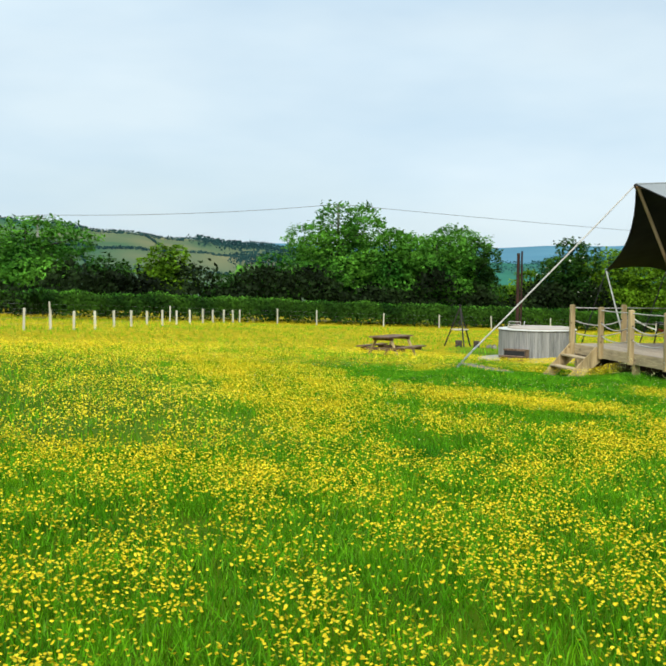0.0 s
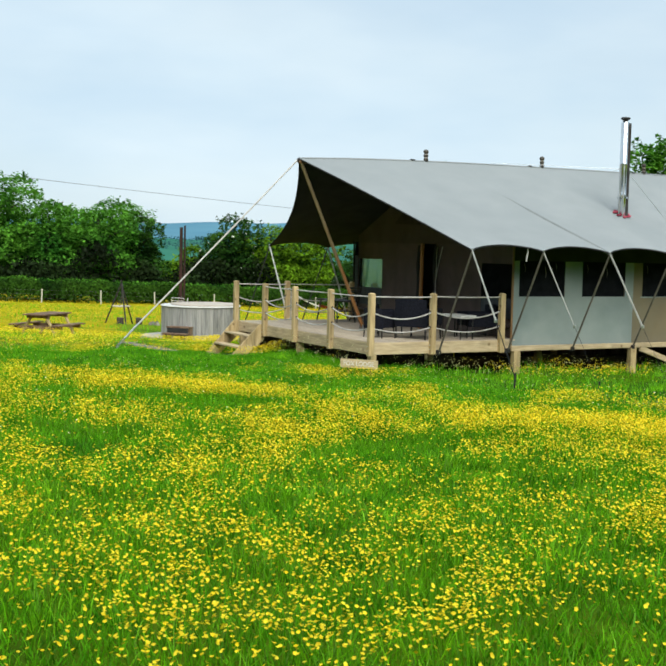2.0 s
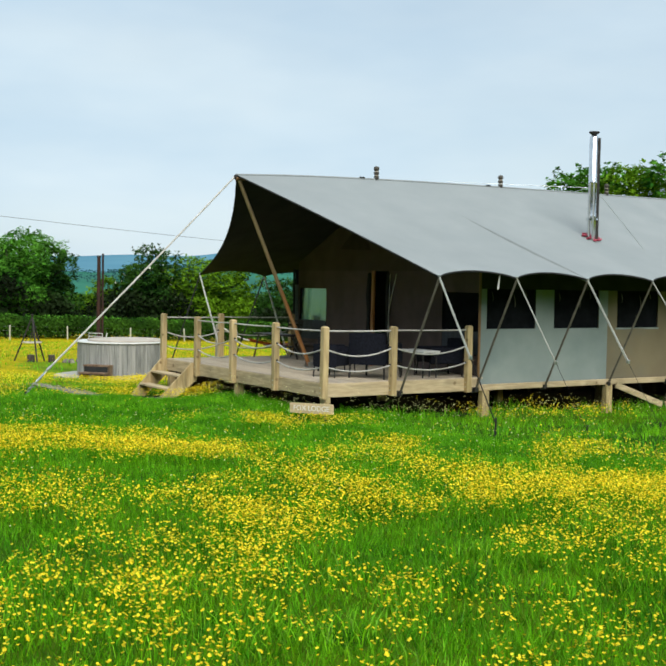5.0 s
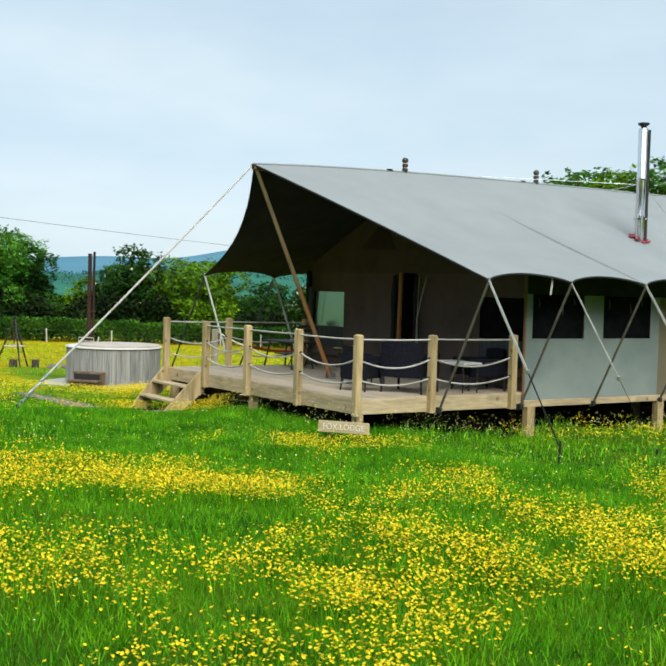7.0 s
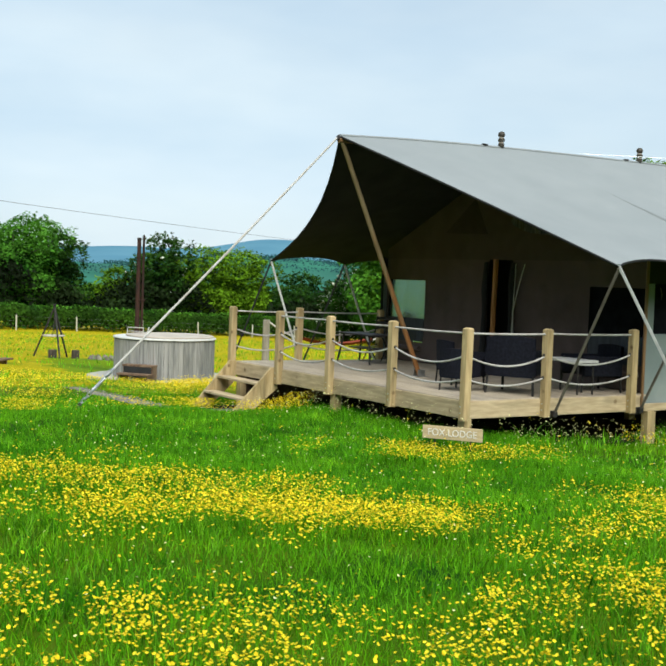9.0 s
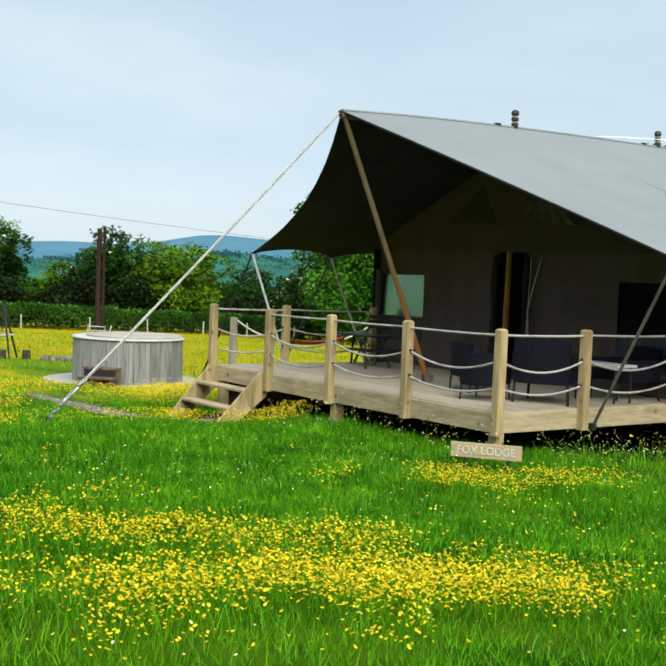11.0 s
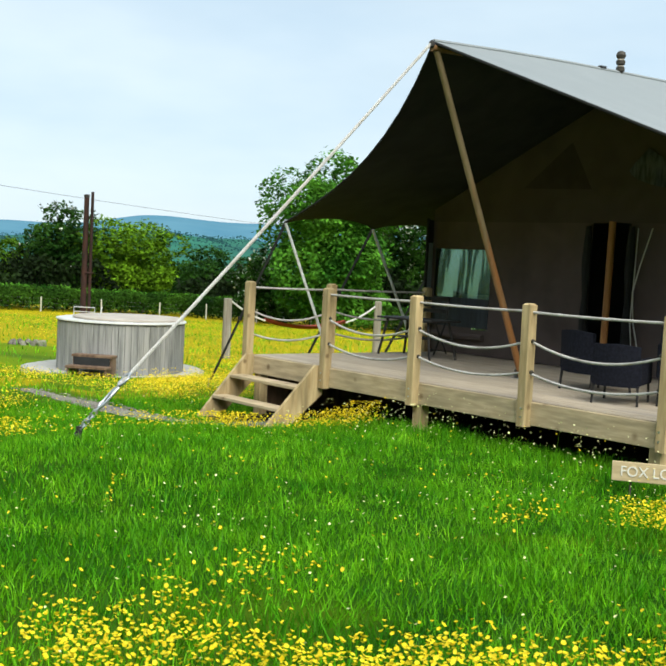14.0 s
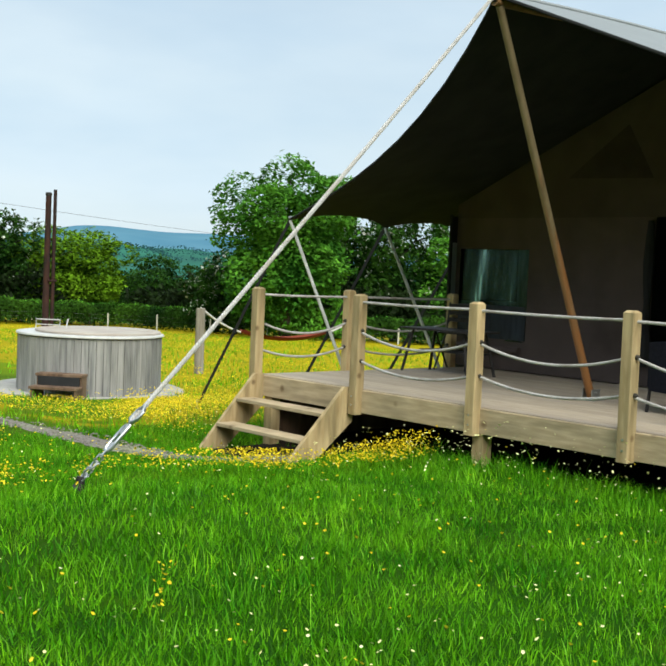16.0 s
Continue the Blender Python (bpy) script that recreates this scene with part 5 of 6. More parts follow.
def make_tub():
    cx, cy, r, zb, zt = 1.66, 12.30, 1.07, -0.035, 0.80
    t = thing("hot_tub", (cx, cy, zb), "round silvered-timber hot tub with a white rim and pale lid", "hot tub")
    n = 64
    for k in range(n):
        a = 2 * math.pi * k / n
        w = 2 * math.pi * r / n * 0.965
        q = random.uniform(-0.004, 0.004)
        part("stave", Shape().box((0.035, w, zt - zb), pose(cx + (r + q) * math.cos(a), cy + (r + q) * math.sin(a), (zt + zb) / 2, 0, 0, math.degrees(a)), 0.004), M_GREYWOOD, t)
    part("shell", Shape().lathe([(r - 0.03, zb + 0.02), (r - 0.03, zt - 0.02)], (cx, cy, 0), 48), M_LINING, t)
    part("rim", Shape().lathe([(r - 0.05, zt + 0.012), (r + 0.048, zt + 0.012), (r + 0.052, zt + 0.022), (r + 0.044, zt + 0.042), (r - 0.02, zt + 0.052), (r - 0.05, zt + 0.047)], (cx, cy, 0), 56), M_WHITE, t, "white rounded rim")
    # dark ring imitates the shaded gap below the rim
    part("rim_gap_ring", Shape().lathe([(r - 0.03, zt - 0.004), (r + 0.022, zt - 0.004), (r + 0.022, zt + 0.013), (r - 0.03, zt + 0.013)], (cx, cy, 0), 56), M_LINING, t, "dark ring put in for the shaded gap under the rim")
    lid = part("lid", Shape().lathe([(0.94, zt + 0.045), (0.955, zt + 0.052), (0.955, zt + 0.078), (0.93, zt + 0.09), (0.3, zt + 0.10)], (cx + 0.10, cy - 0.06, 0), 48), M_LID, t, "pale padded lid")
    part("fold", Shape().beam((cx - 0.5, cy + 0.60, zt + 0.093), (cx + 0.70, cy - 0.68, zt + 0.093), 0.03, 0.012), M_LID, lid)
    # guard rail round the stove opening
    gx, gy = cx - 0.56, cy + 0.34
    guard = part("guard", Shape().tube([(gx - 0.13, gy + 0.12, zt + 0.07), (gx - 0.13, gy + 0.12, zt + 0.22), (gx + 0.13, gy - 0.15, zt + 0.22), (gx + 0.13, gy - 0.15, zt + 0.07)], 0.010, 6), M_POLEGREY, t, "grey metal guard rail")
    part("guard_bar", Shape().tube([(gx - 0.13, gy + 0.12, zt + 0.14), (gx + 0.13, gy - 0.15, zt + 0.14)], 0.008, 6), M_POLEGREY, guard)
    part("paddle", Shape().beam((gx + 0.19, gy - 0.22, zt + 0.07), (gx + 0.22, gy - 0.24, zt + 0.24), 0.05, 0.02), M_WHITE, t)
    # step box at the open side of the tub
    s = thing("tub_step", (0.68, 11.42, zb), "two-tread brown wooden step beside the hot tub", "step")
    ang = 41
    def place(lx, ly, lz):
        return Matrix.Translation((0.68, 11.42, zb)) @ pose(0, 0, 0, 0, 0, ang) @ pose(lx, ly, lz)
    part("tread", Shape().box((0.24, 0.70, 0.04), place(0.06, 0, 0.325)), M_OLDWOOD, s)
    part("tread", Shape().box((0.24, 0.72, 0.04), place(-0.17, 0, 0.155)), M_OLDWOOD, s)
    part("riser", Shape().box((0.025, 0.62, 0.14), place(-0.055, 0, 0.235)), M_LINING, s, "dark board between the two treads")
    for y in (-0.32, 0.32):
        part("side_board", Shape().box((0.44, 0.035, 0.13), place(-0.05, y, 0.066)).box((0.2, 0.035, 0.172), place(0.07, y, 0.218)), M_OLDWOOD, s)
    # flue of the tub's stove
    f = thing("tub_flue", (1.55, 13.50, zb), "tall rusty brown twin pipe flue behind the hot tub", "flue")
    part("pipe", Shape().tube([(1.51, 13.50, zb), (1.51, 13.50, 1.0), (1.51, 13.50, 2.97)], [0.062, 0.056, 0.045], 14), M_RUST, f)
    part("pipe", Shape().tube([(1.605, 13.46, zb), (1.605, 13.46, 1.2), (1.605, 13.46, 3.06)], [0.03, 0.03, 0.027], 10), M_RUST, f)
    part("cap", Shape().lathe([(0.046, 2.95), (0.052, 2.97), (0.052, 3.0), (0.036, 3.01)], (1.51, 13.50, 0), 14), M_IRON, f)
    part("strap", Shape().beam((1.49, 13.43, 1.6), (1.64, 13.40, 1.6), 0.02, 0.03), M_RUST, f)


make_tub()


# ---- field furniture ----
def make_picnic_table():
    t = thing("picnic_table", (0, 0, 0), "old brown timber picnic table with fixed benches among the buttercups", "picnic table")
    for k in range(5):
        part("top_board", Shape().box((1.5, 0.13, 0.038), pose(0, -0.28 + 0.14 * k, 0.73)), M_OLDWOOD, t)
    for s in (-1, 1):
        for k in (0, 1):
            part("bench_board", Shape().box((1.5, 0.12, 0.038), pose(0, s * (0.60 + 0.13 * k), 0.44)), M_OLDWOOD, t)
        x = s * 0.52
        part("cross_rail", Shape().box((0.05, 1.5, 0.09), pose(x, 0, 0.375)), M_OLDWOOD, t)
        part("top_rail", Shape().box((0.05, 0.68, 0.08), pose(x, 0, 0.67)), M_OLDWOOD, t)
        for q in (-1, 1):
            part("leg", Shape().beam((x + 0.04, q * 0.22, 0.70), (x + 0.04, q * 0.60, 0.0), 0.045, 0.10, up=(1, 0, 0)), M_WOOD, t, "paler weathered leg")
    return t


picnic = make_picnic_table()
picnic.matrix_basis = pose(-2.05, 14.6, gz(-2.05, 14.6) - 0.09, 0, 0, 46)


def make_tripod():
    c = Vector((1.90, 20.15, gz(1.90, 20.15)))
    t = thing("cooking_tripod", c, "black iron cooking tripod with a hanging grill and pots", "tripod")
    top = c + Vector((0, 0, 1.42))
    for k in range(3):
        a = 0.5 + 2 * math.pi * k / 3
        part("leg", Shape().tube([top + Vector((0.03 * math.cos(a + 3), 0.03 * math.sin(a + 3), 0.07)), c + Vector((0.56 * math.cos(a), 0.56 * math.sin(a), 0))], 0.026, 6), M_IRON, t)
    part("chain", Shape().tube([top, c + Vector((0, 0, 0.70))], 0.012, 5), M_IRON, t)
    part("grill", Shape().lathe([(0.30, 0.60), (0.31, 0.61), (0.31, 0.63), (0.30, 0.64)], c, 20), M_LID, t, "pale round grill plate")
    for k in range(3):
        a = 2 * math.pi * k / 3
        part("grill_chain", Shape().tube([c + Vector((0, 0, 0.95)), c + Vector((0.29 * math.cos(a), 0.29 * math.sin(a), 0.63))], 0.009, 5), M_IRON, t)
    for dx, dy, r, h in ((-0.08, -0.15, 0.12, 0.24), (0.60, -0.10, 0.11, 0.22)):
        p = c + Vector((dx, dy, 0))
        q = thing("log_stump", p, "short dark log stump seat by the fire", "log", "log stumps round the fire")
        part("log", Shape().lathe([(r * 1.03, -0.05), (r, 0.05), (r * 0.97, h - 0.015), (r * 0.92, h)], p, 14), M_BARK, q)
        part("cut_face", Shape().lathe([(r * 0.9, h + 0.001), (r * 0.88, h + 0.004)], p, 14), M_OLDWOOD, q)
    s = Shape()
    f = Vector((3.05, 19.3, gz(3.05, 19.3)))
    for k in range(11):
        a = 2 * math.pi * k / 11
        s.box((0.16, 0.11, 0.12), Matrix.Translation(f + Vector((0.36 * math.cos(a), 0.36 * math.sin(a), 0.05))) @ pose(0, 0, 0, 10 * k, 7 * k, 40 * k), 0.03)
    solo("fire_ring", s, M_GRAVEL, "ring of grey stones round a fire place", "fire ring", base=f)


make_tripod()


def make_hammock():
    a, b = Vector((6.25, 15.9, gz(6.25, 15.9))), Vector((10.8, 16.0, gz(10.8, 16.0)))
    for p in (a, b):
        q = thing("hammock_post", p, "weathered round timber post holding the hammock", "post", "hammock posts")
        h = 1.08 - p.z
        part("post", Shape().lathe([(0.10, -0.3), (0.098, h * 0.5), (0.092, h - 0.02), (0.08, h)], p, 12), M_OLDPOST, q)
    t = thing("hammock", (a + b) / 2, "striped red and orange hammock slung between two posts", "hammock")
    a1, b1 = a + Vector((0.1, 0, 1.28)), b + Vector((-0.1, 0, 1.35))
    e0, e1 = a1.lerp(b1, 0.22) - Vector((0, 0, 0.42)), a1.lerp(b1, 0.78) - Vector((0, 0, 0.42))
    part("rope", Shape().tube(swag(a1, e0, 0.05, 6), 0.022, 6), M_ROPE, t)
    part("rope", Shape().tube(swag(b1, e1, 0.05, 6), 0.022, 6), M_ROPE, t)
    rows = []
    for i in range(17):
        q = i / 16
        c = e0.lerp(e1, q) - Vector((0, 0, 0.16 * 4 * q * (1 - q)))
        w = 0.04 + 0.15 * math.sin(math.pi * q) ** 0.6
        rows.append([c + Vector((0, w * s, 0.07 * s * s)) for s in (-1, -0.6, -0.2, 0.2, 0.6, 1)])
    s = Shape().sheet(rows)
    s.sheet([[p - Vector((0, 0, 0.015)) for p in r] for r in rows][::-1])
    s.smooth = True
    part("cloth", s, M_PINK, t)


make_hammock()


def make_fences():
    def run(posts, label, h, w):
        t = thing("fence", Vector((*posts[0], gz(*posts[0]))), label, "fence")
        for x, y in posts:
            hh = h * random.uniform(0.95, 1.05)
            part("post", Shape().box((w, w, hh + 0.3), Matrix.Translation((x, y, gz(x, y) + hh / 2 - 0.15)) @ pose(0, 0, 0, random.uniform(-2, 2), random.uniform(-2, 2), random.uniform(0, 40)), 0.01), M_POSTWOOD, t)
        for z in (0.35, 0.65, 0.95):
            part("wire", Shape().tube([(x, y, gz(x, y) + z * h / 1.1) for x, y in posts], 0.0022, 4), M_WIRE, t)
        return t

    def between(a, b, n):
        """The next n posts on the way from a to b."""
        return [(a[0] + (b[0] - a[0]) * i / n, a[1] + (b[1] - a[1]) * i / n) for i in range(1, n + 1)]

    corner, bend = (29.5, 58.7), (32.0, 46.0)
    back = [(-40.0, 36.0)] + between((-40, 36), (-13, 40.5), 4) + [(-6.7, 45.5), (0.1, 50.3), (2.65, 50.9), (7.2, 52.0), (11.3, 53.35), (15.4, 54.8), (20.4, 56.6), (25.0, 58.0), corner]
    back += between(corner, bend, 3) + between(bend, (39.5, 38.2), 3) + between((39.5, 38.2), (58, 26.5), 5)
    run(back, "post and wire fence with pale slim posts before the hedge", 0.90, 0.072)
    cross = [(-1.55, 51.75), (-2.2, 50.4), (-2.75, 49.25), (-3.45, 47.85), (-4.25, 46.2), (-4.95, 44.7), (-5.8, 43.0), (-6.65, 40.9), (-7.5, 38.8), (-8.35, 36.6)]
    cross += between(cross[-1], (-13.2, 22.6), 6) + between((-13.2, 22.6), (-20, 8), 6)
    fence = run(cross, "post and wire fence with sturdy pale posts crossing the meadow", 0.74, 0.088)
    part("strut", Shape().beam((-1.05, 52.5, gz(-1.05, 52.5)), (-1.5, 51.85, gz(-1.5, 51.8) + 0.62), 0.09, 0.09), M_POSTWOOD, fence, "slanting strut against the end post")


make_fences()


# ---- trees, hedge ----
def crown_points(rng, blobs, per_area, shell=0.75):
    """Points near the surface of overlapping lumps, none deep inside another, thinned by gaps."""
    out = []
    for i, (c, r) in enumerate(blobs):
        n = int(per_area * r[0] * r[2] * 6)
        d = rng.normal(size=(n, 3))
        d /= np.linalg.norm(d, axis=1, keepdims=True)
        rad = 1 - (1 - shell) * rng.random((n, 1)) ** 1.4 + rng.normal(size=(n, 1)) * 0.05
        bump = 1 + 0.10 * np.sin(7 * d[:, :1] + i) * np.sin(6 * d[:, 1:2] + 2 * i) + 0.08 * np.sin(11 * d[:, 2:3] + i)
        p = np.array(c) + d * rad * bump * np.array(r)
        keep = np.ones(n, bool)
        for j, (c2, r2) in enumerate(blobs):
            if j != i:
                keep &= (((p - np.array(c2)) / (np.array(r2) * 0.72)) ** 2).sum(1) > 1
        gap = np.sin(p[:, 0] * 2.3 + i) * np.sin(p[:, 1] * 2.1) * np.sin(p[:, 2] * 2.6 + 1) > 0.33
        keep &= ~gap
        out.append(p[keep])
    return np.concatenate(out)


def make_tree(x, y, top, width, mat, label, seed, low=0.25, leaf=0.115, density=150, blossom=0.0, group="trees behind the hedge"):
    """A broadleaf tree whose crown reaches the height top (world z)."""
    rng = np.random.default_rng(seed)
    g = gz(x, y)
    h = top - g
    t = thing("tree", (x, y, g), label, "tree", group)
    trunk = Shape()
    fork = g + h * 0.30
    trunk.tube([(x, y, g - 0.3), (x + 0.05 * h * 0.1, y, g + h * 0.15), (x, y + 0.02 * h, fork), (x, y, g + h * 0.62), (x, y, g + h * 0.85)],
               [h * 0.035, h * 0.028, h * 0.024, h * 0.012, 0.02], 8)
    blobs = []
    n = 9
    for i in range(n):
        a = 2 * math.pi * i / n * 2.4 + rng.uniform(-0.3, 0.3)
        q = (i + 0.5) / n
        zz = g + h * (low + (0.86 - low) * q)
        rr = width * 0.5 * (0.62 * math.sin(math.pi * min(1, 0.30 + 0.62 * (1 - q))) + 0.05)
        c = (x + rr * math.cos(a), y + rr * math.sin(a) * 0.8, zz)
        br = width * rng.uniform(0.20, 0.29) * (1.1 - 0.35 * q)
        bz = min(h * rng.uniform(0.13, 0.2), br * 1.1)
        blobs.append((c, (br, br * 0.9, bz)))
        trunk.tube([(x, y, g + h * (0.22 + 0.4 * q)), ((x + c[0]) / 2, (y + c[1]) / 2, (g + h * (0.3 + 0.4 * q) + zz) / 2), c], [h * 0.014, h * 0.009, 0.015], 5)
    blobs.append(((x, y, g + h * 0.84), (width * 0.20, width * 0.2, h * 0.14)))
    if leaf > 0.15:
        for s in (-1, 1):
            blobs.append(((x + s * width * 0.27, y - s * width * 0.1, g + h * 0.85), (width * 0.24, width * 0.24, h * 0.11)))
    if 8 < top < 9:
        for k in range(5):
            a = 1.1 + 2 * math.pi * k / 5
            blobs.append(((x + 0.30 * width * math.cos(a), y + 0.27 * width * math.sin(a), g + h * (0.66 + 0.06 * (k % 2))), (width * 0.21, width * 0.20, h * 0.15)))
    part("trunk", trunk, M_BARK, t)
    pts = crown_points(rng, blobs, density)
    # sprigs that break the outline
    tips = pts[rng.random(len(pts)) < 0.03]
    ext = tips + (tips - np.array([x, y, g + h * 0.55])) * rng.uniform(0.01, 0.07, (len(tips), 1))
    sub = np.repeat(ext, 5, axis=0) + rng.normal(size=(len(ext) * 5, 3)) * 0.10
    ball = rng.normal(size=(int(len(pts) * 0.6), 3))
    ball *= (rng.random((len(ball), 1)) ** 0.33) / np.linalg.norm(ball, axis=1, keepdims=True)
    inner = ball * np.array([width * 0.36, width * 0.34, h * (0.80 - low) * 0.5]) + np.array([x, y, g + h * (low + 0.80) / 2])
    allp = np.concatenate((pts, sub, inner))
    away = allp - np.array([x, y, g + h * 0.45])
    away = away / np.linalg.norm(away, axis=1, keepdims=True) * 0.45 + np.array([0, 0, 0.85])
    v, f = leaf_cards(allp - np.array([x, y, g]), leaf, rng, away, 0.5)
    me = raw_mesh("crown", v, f, np.full(len(f) // 3, 3), mat)
    ob = new("crown", me)
    ob.parent = t
    if blossom:
        bp = pts[rng.random(len(pts)) < blossom]
        v, f = leaf_cards(bp - np.array([x, y, g]), leaf * 0.8, rng)
        ob2 = new("blossom", raw_mesh("blossom", v, f, np.full(len(f) // 3, 3), M_BLOSSOM))
        ob2.parent = t
        tagged(ob2, "creamy white blossom")
    return t


HEDGE_TREES = (  # x, y, top z, width, foliage, share of blossom, base of the crown
    (-15.2, 58.2, 5.7, 9.9, M_LEAF, 0, 0.12),
    (-21.5, 58.6, 5.3, 9.1, M_LEAF, 0, 0.12),
    (-10.1, 52.3, 3.1, 4.1, M_LEAFD, 0, 0.1),
    (-6.5, 56.2, 4.1, 4.4, M_LEAFY, 0, 0.12),
    (-2.4, 58.9, 2.1, 4.3, M_LEAFD, 0, 0.1),
    (1.3, 60.4, 3.6, 5.9, M_LEAF, 0, 0.1),
    (6.6, 63.5, 7.4, 8.8, M_LEAF, 0, 0.14),
    (9.8, 60.7, 5.2, 5.4, M_LEAF, 0, 0.1),
    (13.6, 61.7, 5.2, 6.5, M_LEAF, 0, 0.1),
    (16.9, 62.8, 4.8, 4.7, M_LEAFD, 0, 0.08),
    (17.4, 71.2, 6.1, 7.4, M_LEAF, 0, 0.1),
    (22.7, 67.1, 2.5, 4.9, M_LEAFY, 0, 0.08),
    (25.0, 64.5, 5.1, 5.8, M_LEAFD, 0.03, 0.1),
    (28.6, 65.0, 4.3, 6.3, M_LEAFY, 0, 0.08),
    (32.0, 65.5, 4.3, 6.5, M_LEAFY, 0, 0.08),
    (38.6, 67.4, 2.7, 8.2, M_LEAFD, 0, 0.05),
)
CORNER_TREES = (
    (31.4, 43.8, 8.2, 8.2, M_LEAF, 0, 0.12),
    (11.4, 65.5, 5.6, 7.0, M_LEAF, 0, 0.1),
    (32.7, 51.6, 2.9, 4.5, M_LEAFD, 0.2, 0.06),
    (40.1, 49.5, 7.4, 6.4, M_LEAFD, 0.08, 0.08),
    (42.8, 47.0, 6.8, 7.0, M_LEAFD, 0.1, 0.08),
    (45.0, 44.7, 6.2, 6.2, M_LEAF, 0.05, 0.08),
    (65.0, 59.7, 13.0, 7.0, M_LEAF, 0, 0.1),
    (68.8, 60.0, 13.9, 8.4, M_LEAF, 0, 0.1),
    (68.3, 56.2, 13.5, 7.0, M_LEAFY, 0, 0.1),
    (71.4, 52.6, 14.6, 9.0, M_LEAF, 0, 0.1),
    (74.6, 50.2, 15.1, 9.5, M_LEAF, 0, 0.1),
    (76.7, 45.7, 15.3, 10.6, M_LEAFY, 0, 0.1),
)
for i, (tx, ty, tz, tw, tm, tb, tl) in enumerate(HEDGE_TREES + CORNER_TREES):
    make_tree(tx, ty, tz, tw, tm, {M_LEAF: "leafy mid-green broadleaf tree behind the hedge", M_LEAFD: "dark green bushy tree behind the hedge",
              M_LEAFY: "bright yellow-green bushy tree behind the hedge"}[tm] + (" in white blossom" if tb else ""), 100 + i, blossom=tb, low=tl, leaf=0.24 if tz > 9.5 else 0.135, density=46 if tz > 9.5 else 95)


def make_hedge():
    """A clipped hedge along the field edge, and rough growth behind it."""
    rng = np.random.default_rng(77)
    line = [(-60, 40), (-14, 43), (-2, 52.2), (9, 54.8), (20, 58.8), (31, 61.5), (33.5, 53), (34, 47), (41, 40), (60, 28), (95, 0)]
    pts, face = [], []
    for (ax, ay), (bx, by) in zip(line, line[1:]):
        L = math.hypot(bx - ax, by - ay)
        seen = -20 < (ax + bx) / 2 < 75
        n = int(L * (700 if seen else 90))
        q = rng.random(n)
        th = rng.random(n) * math.pi
        bulge = 1 + 0.04 * np.sin(q * L * 0.9) + 0.04 * np.sin(q * L * 2.3 + 1) + rng.normal(size=n) * 0.05
        hx = np.cos(th) * 0.95 * bulge
        hz = np.abs(np.sin(th)) ** 0.5 * 1.36 * bulge
        nx, ny = -(by - ay) / L, (bx - ax) / L
        x, y = ax + (bx - ax) * q + nx * hx, ay + (by - ay) * q + ny * hx
        pts.append(np.stack((x, y, ground_z(x, y) + hz), 1))
        face.append(np.stack((nx * np.cos(th), ny * np.cos(th), 0.15 + 0.9 * np.sin(th) ** 3), 1))
    p = np.concatenate(pts)
    v, f = leaf_cards(p - np.array([0, 50, 0]), 0.095, rng, np.concatenate(face))
    ob = new("hedge", raw_mesh("hedge", v, f, np.full(len(f) // 3, 3), M_LEAFH))
    ob.location = (0, 50, 0)
    tagged(ob, "long clipped green hedge along the edge of the field", "hedge", kind="stuff")
    # lighter leaves along the clipped top: its stronger daylight put into colour
    top = p[np.concatenate(face)[:, 2] > 0.75]
    top = top[rng.random(len(top)) < 0.30] + np.array([0, 0, 0.06])
    v, f = leaf_cards(top - np.array([0, 50, 0]), 0.085, rng)
    ob = new("hedge_lit_top", raw_mesh("hedge_lit_top", v, f, np.full(len(f) // 3, 3), M_LEAF))
    ob.location = (0, 50, 0)
    tagged(ob, "lighter green leaves on the hedge, its brighter-lit top put into colour", "hedge", kind="stuff")
    # dense thicket between hedge and trees, its colour darkened for the shade there
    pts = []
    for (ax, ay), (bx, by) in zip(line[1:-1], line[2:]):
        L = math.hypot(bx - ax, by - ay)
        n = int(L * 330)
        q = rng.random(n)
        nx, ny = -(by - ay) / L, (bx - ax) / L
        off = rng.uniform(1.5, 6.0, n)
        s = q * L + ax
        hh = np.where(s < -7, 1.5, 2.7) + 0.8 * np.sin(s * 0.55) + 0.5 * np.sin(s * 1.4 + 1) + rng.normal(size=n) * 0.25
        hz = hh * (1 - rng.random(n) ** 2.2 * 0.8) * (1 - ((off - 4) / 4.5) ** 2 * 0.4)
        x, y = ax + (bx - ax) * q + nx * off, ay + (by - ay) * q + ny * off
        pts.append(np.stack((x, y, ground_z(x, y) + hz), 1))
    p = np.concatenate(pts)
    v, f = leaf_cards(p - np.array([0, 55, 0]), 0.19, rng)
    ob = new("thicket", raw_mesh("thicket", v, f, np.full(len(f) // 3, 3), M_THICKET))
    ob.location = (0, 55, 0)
    tagged(ob, "tangled undergrowth behind the hedge, tree shade put into its dark colour", "thicket", kind="stuff")

    # tall trees that close the field behind the walker
    rng = np.random.default_rng(78)
    n = 16000
    q = rng.random(n)
    x = np.where(q < 0.6, -35 + 75 * q / 0.6, -35)
    y = np.where(q < 0.6, -33, -33 + 60 * (q - 0.6) / 0.4)
    hh = 11 + 2.5 * np.sin(x * 0.5) + 2 * np.sin(y * 0.43 + 1)
    z = hh * rng.random(n) ** 0.7
    p = np.stack((x + rng.normal(size=n) * 1.6, y + rng.normal(size=n) * 1.6, ground_z(x, y) + z), 1)
    v, f = leaf_cards(p, 0.75, rng)
    ob = new("tree_belt", raw_mesh("tree_belt", v, f, np.full(len(f) // 3, 3), M_LEAFD))
    tagged(ob, "dark belt of trees closing the field behind", "trees", kind="stuff")


make_hedge()


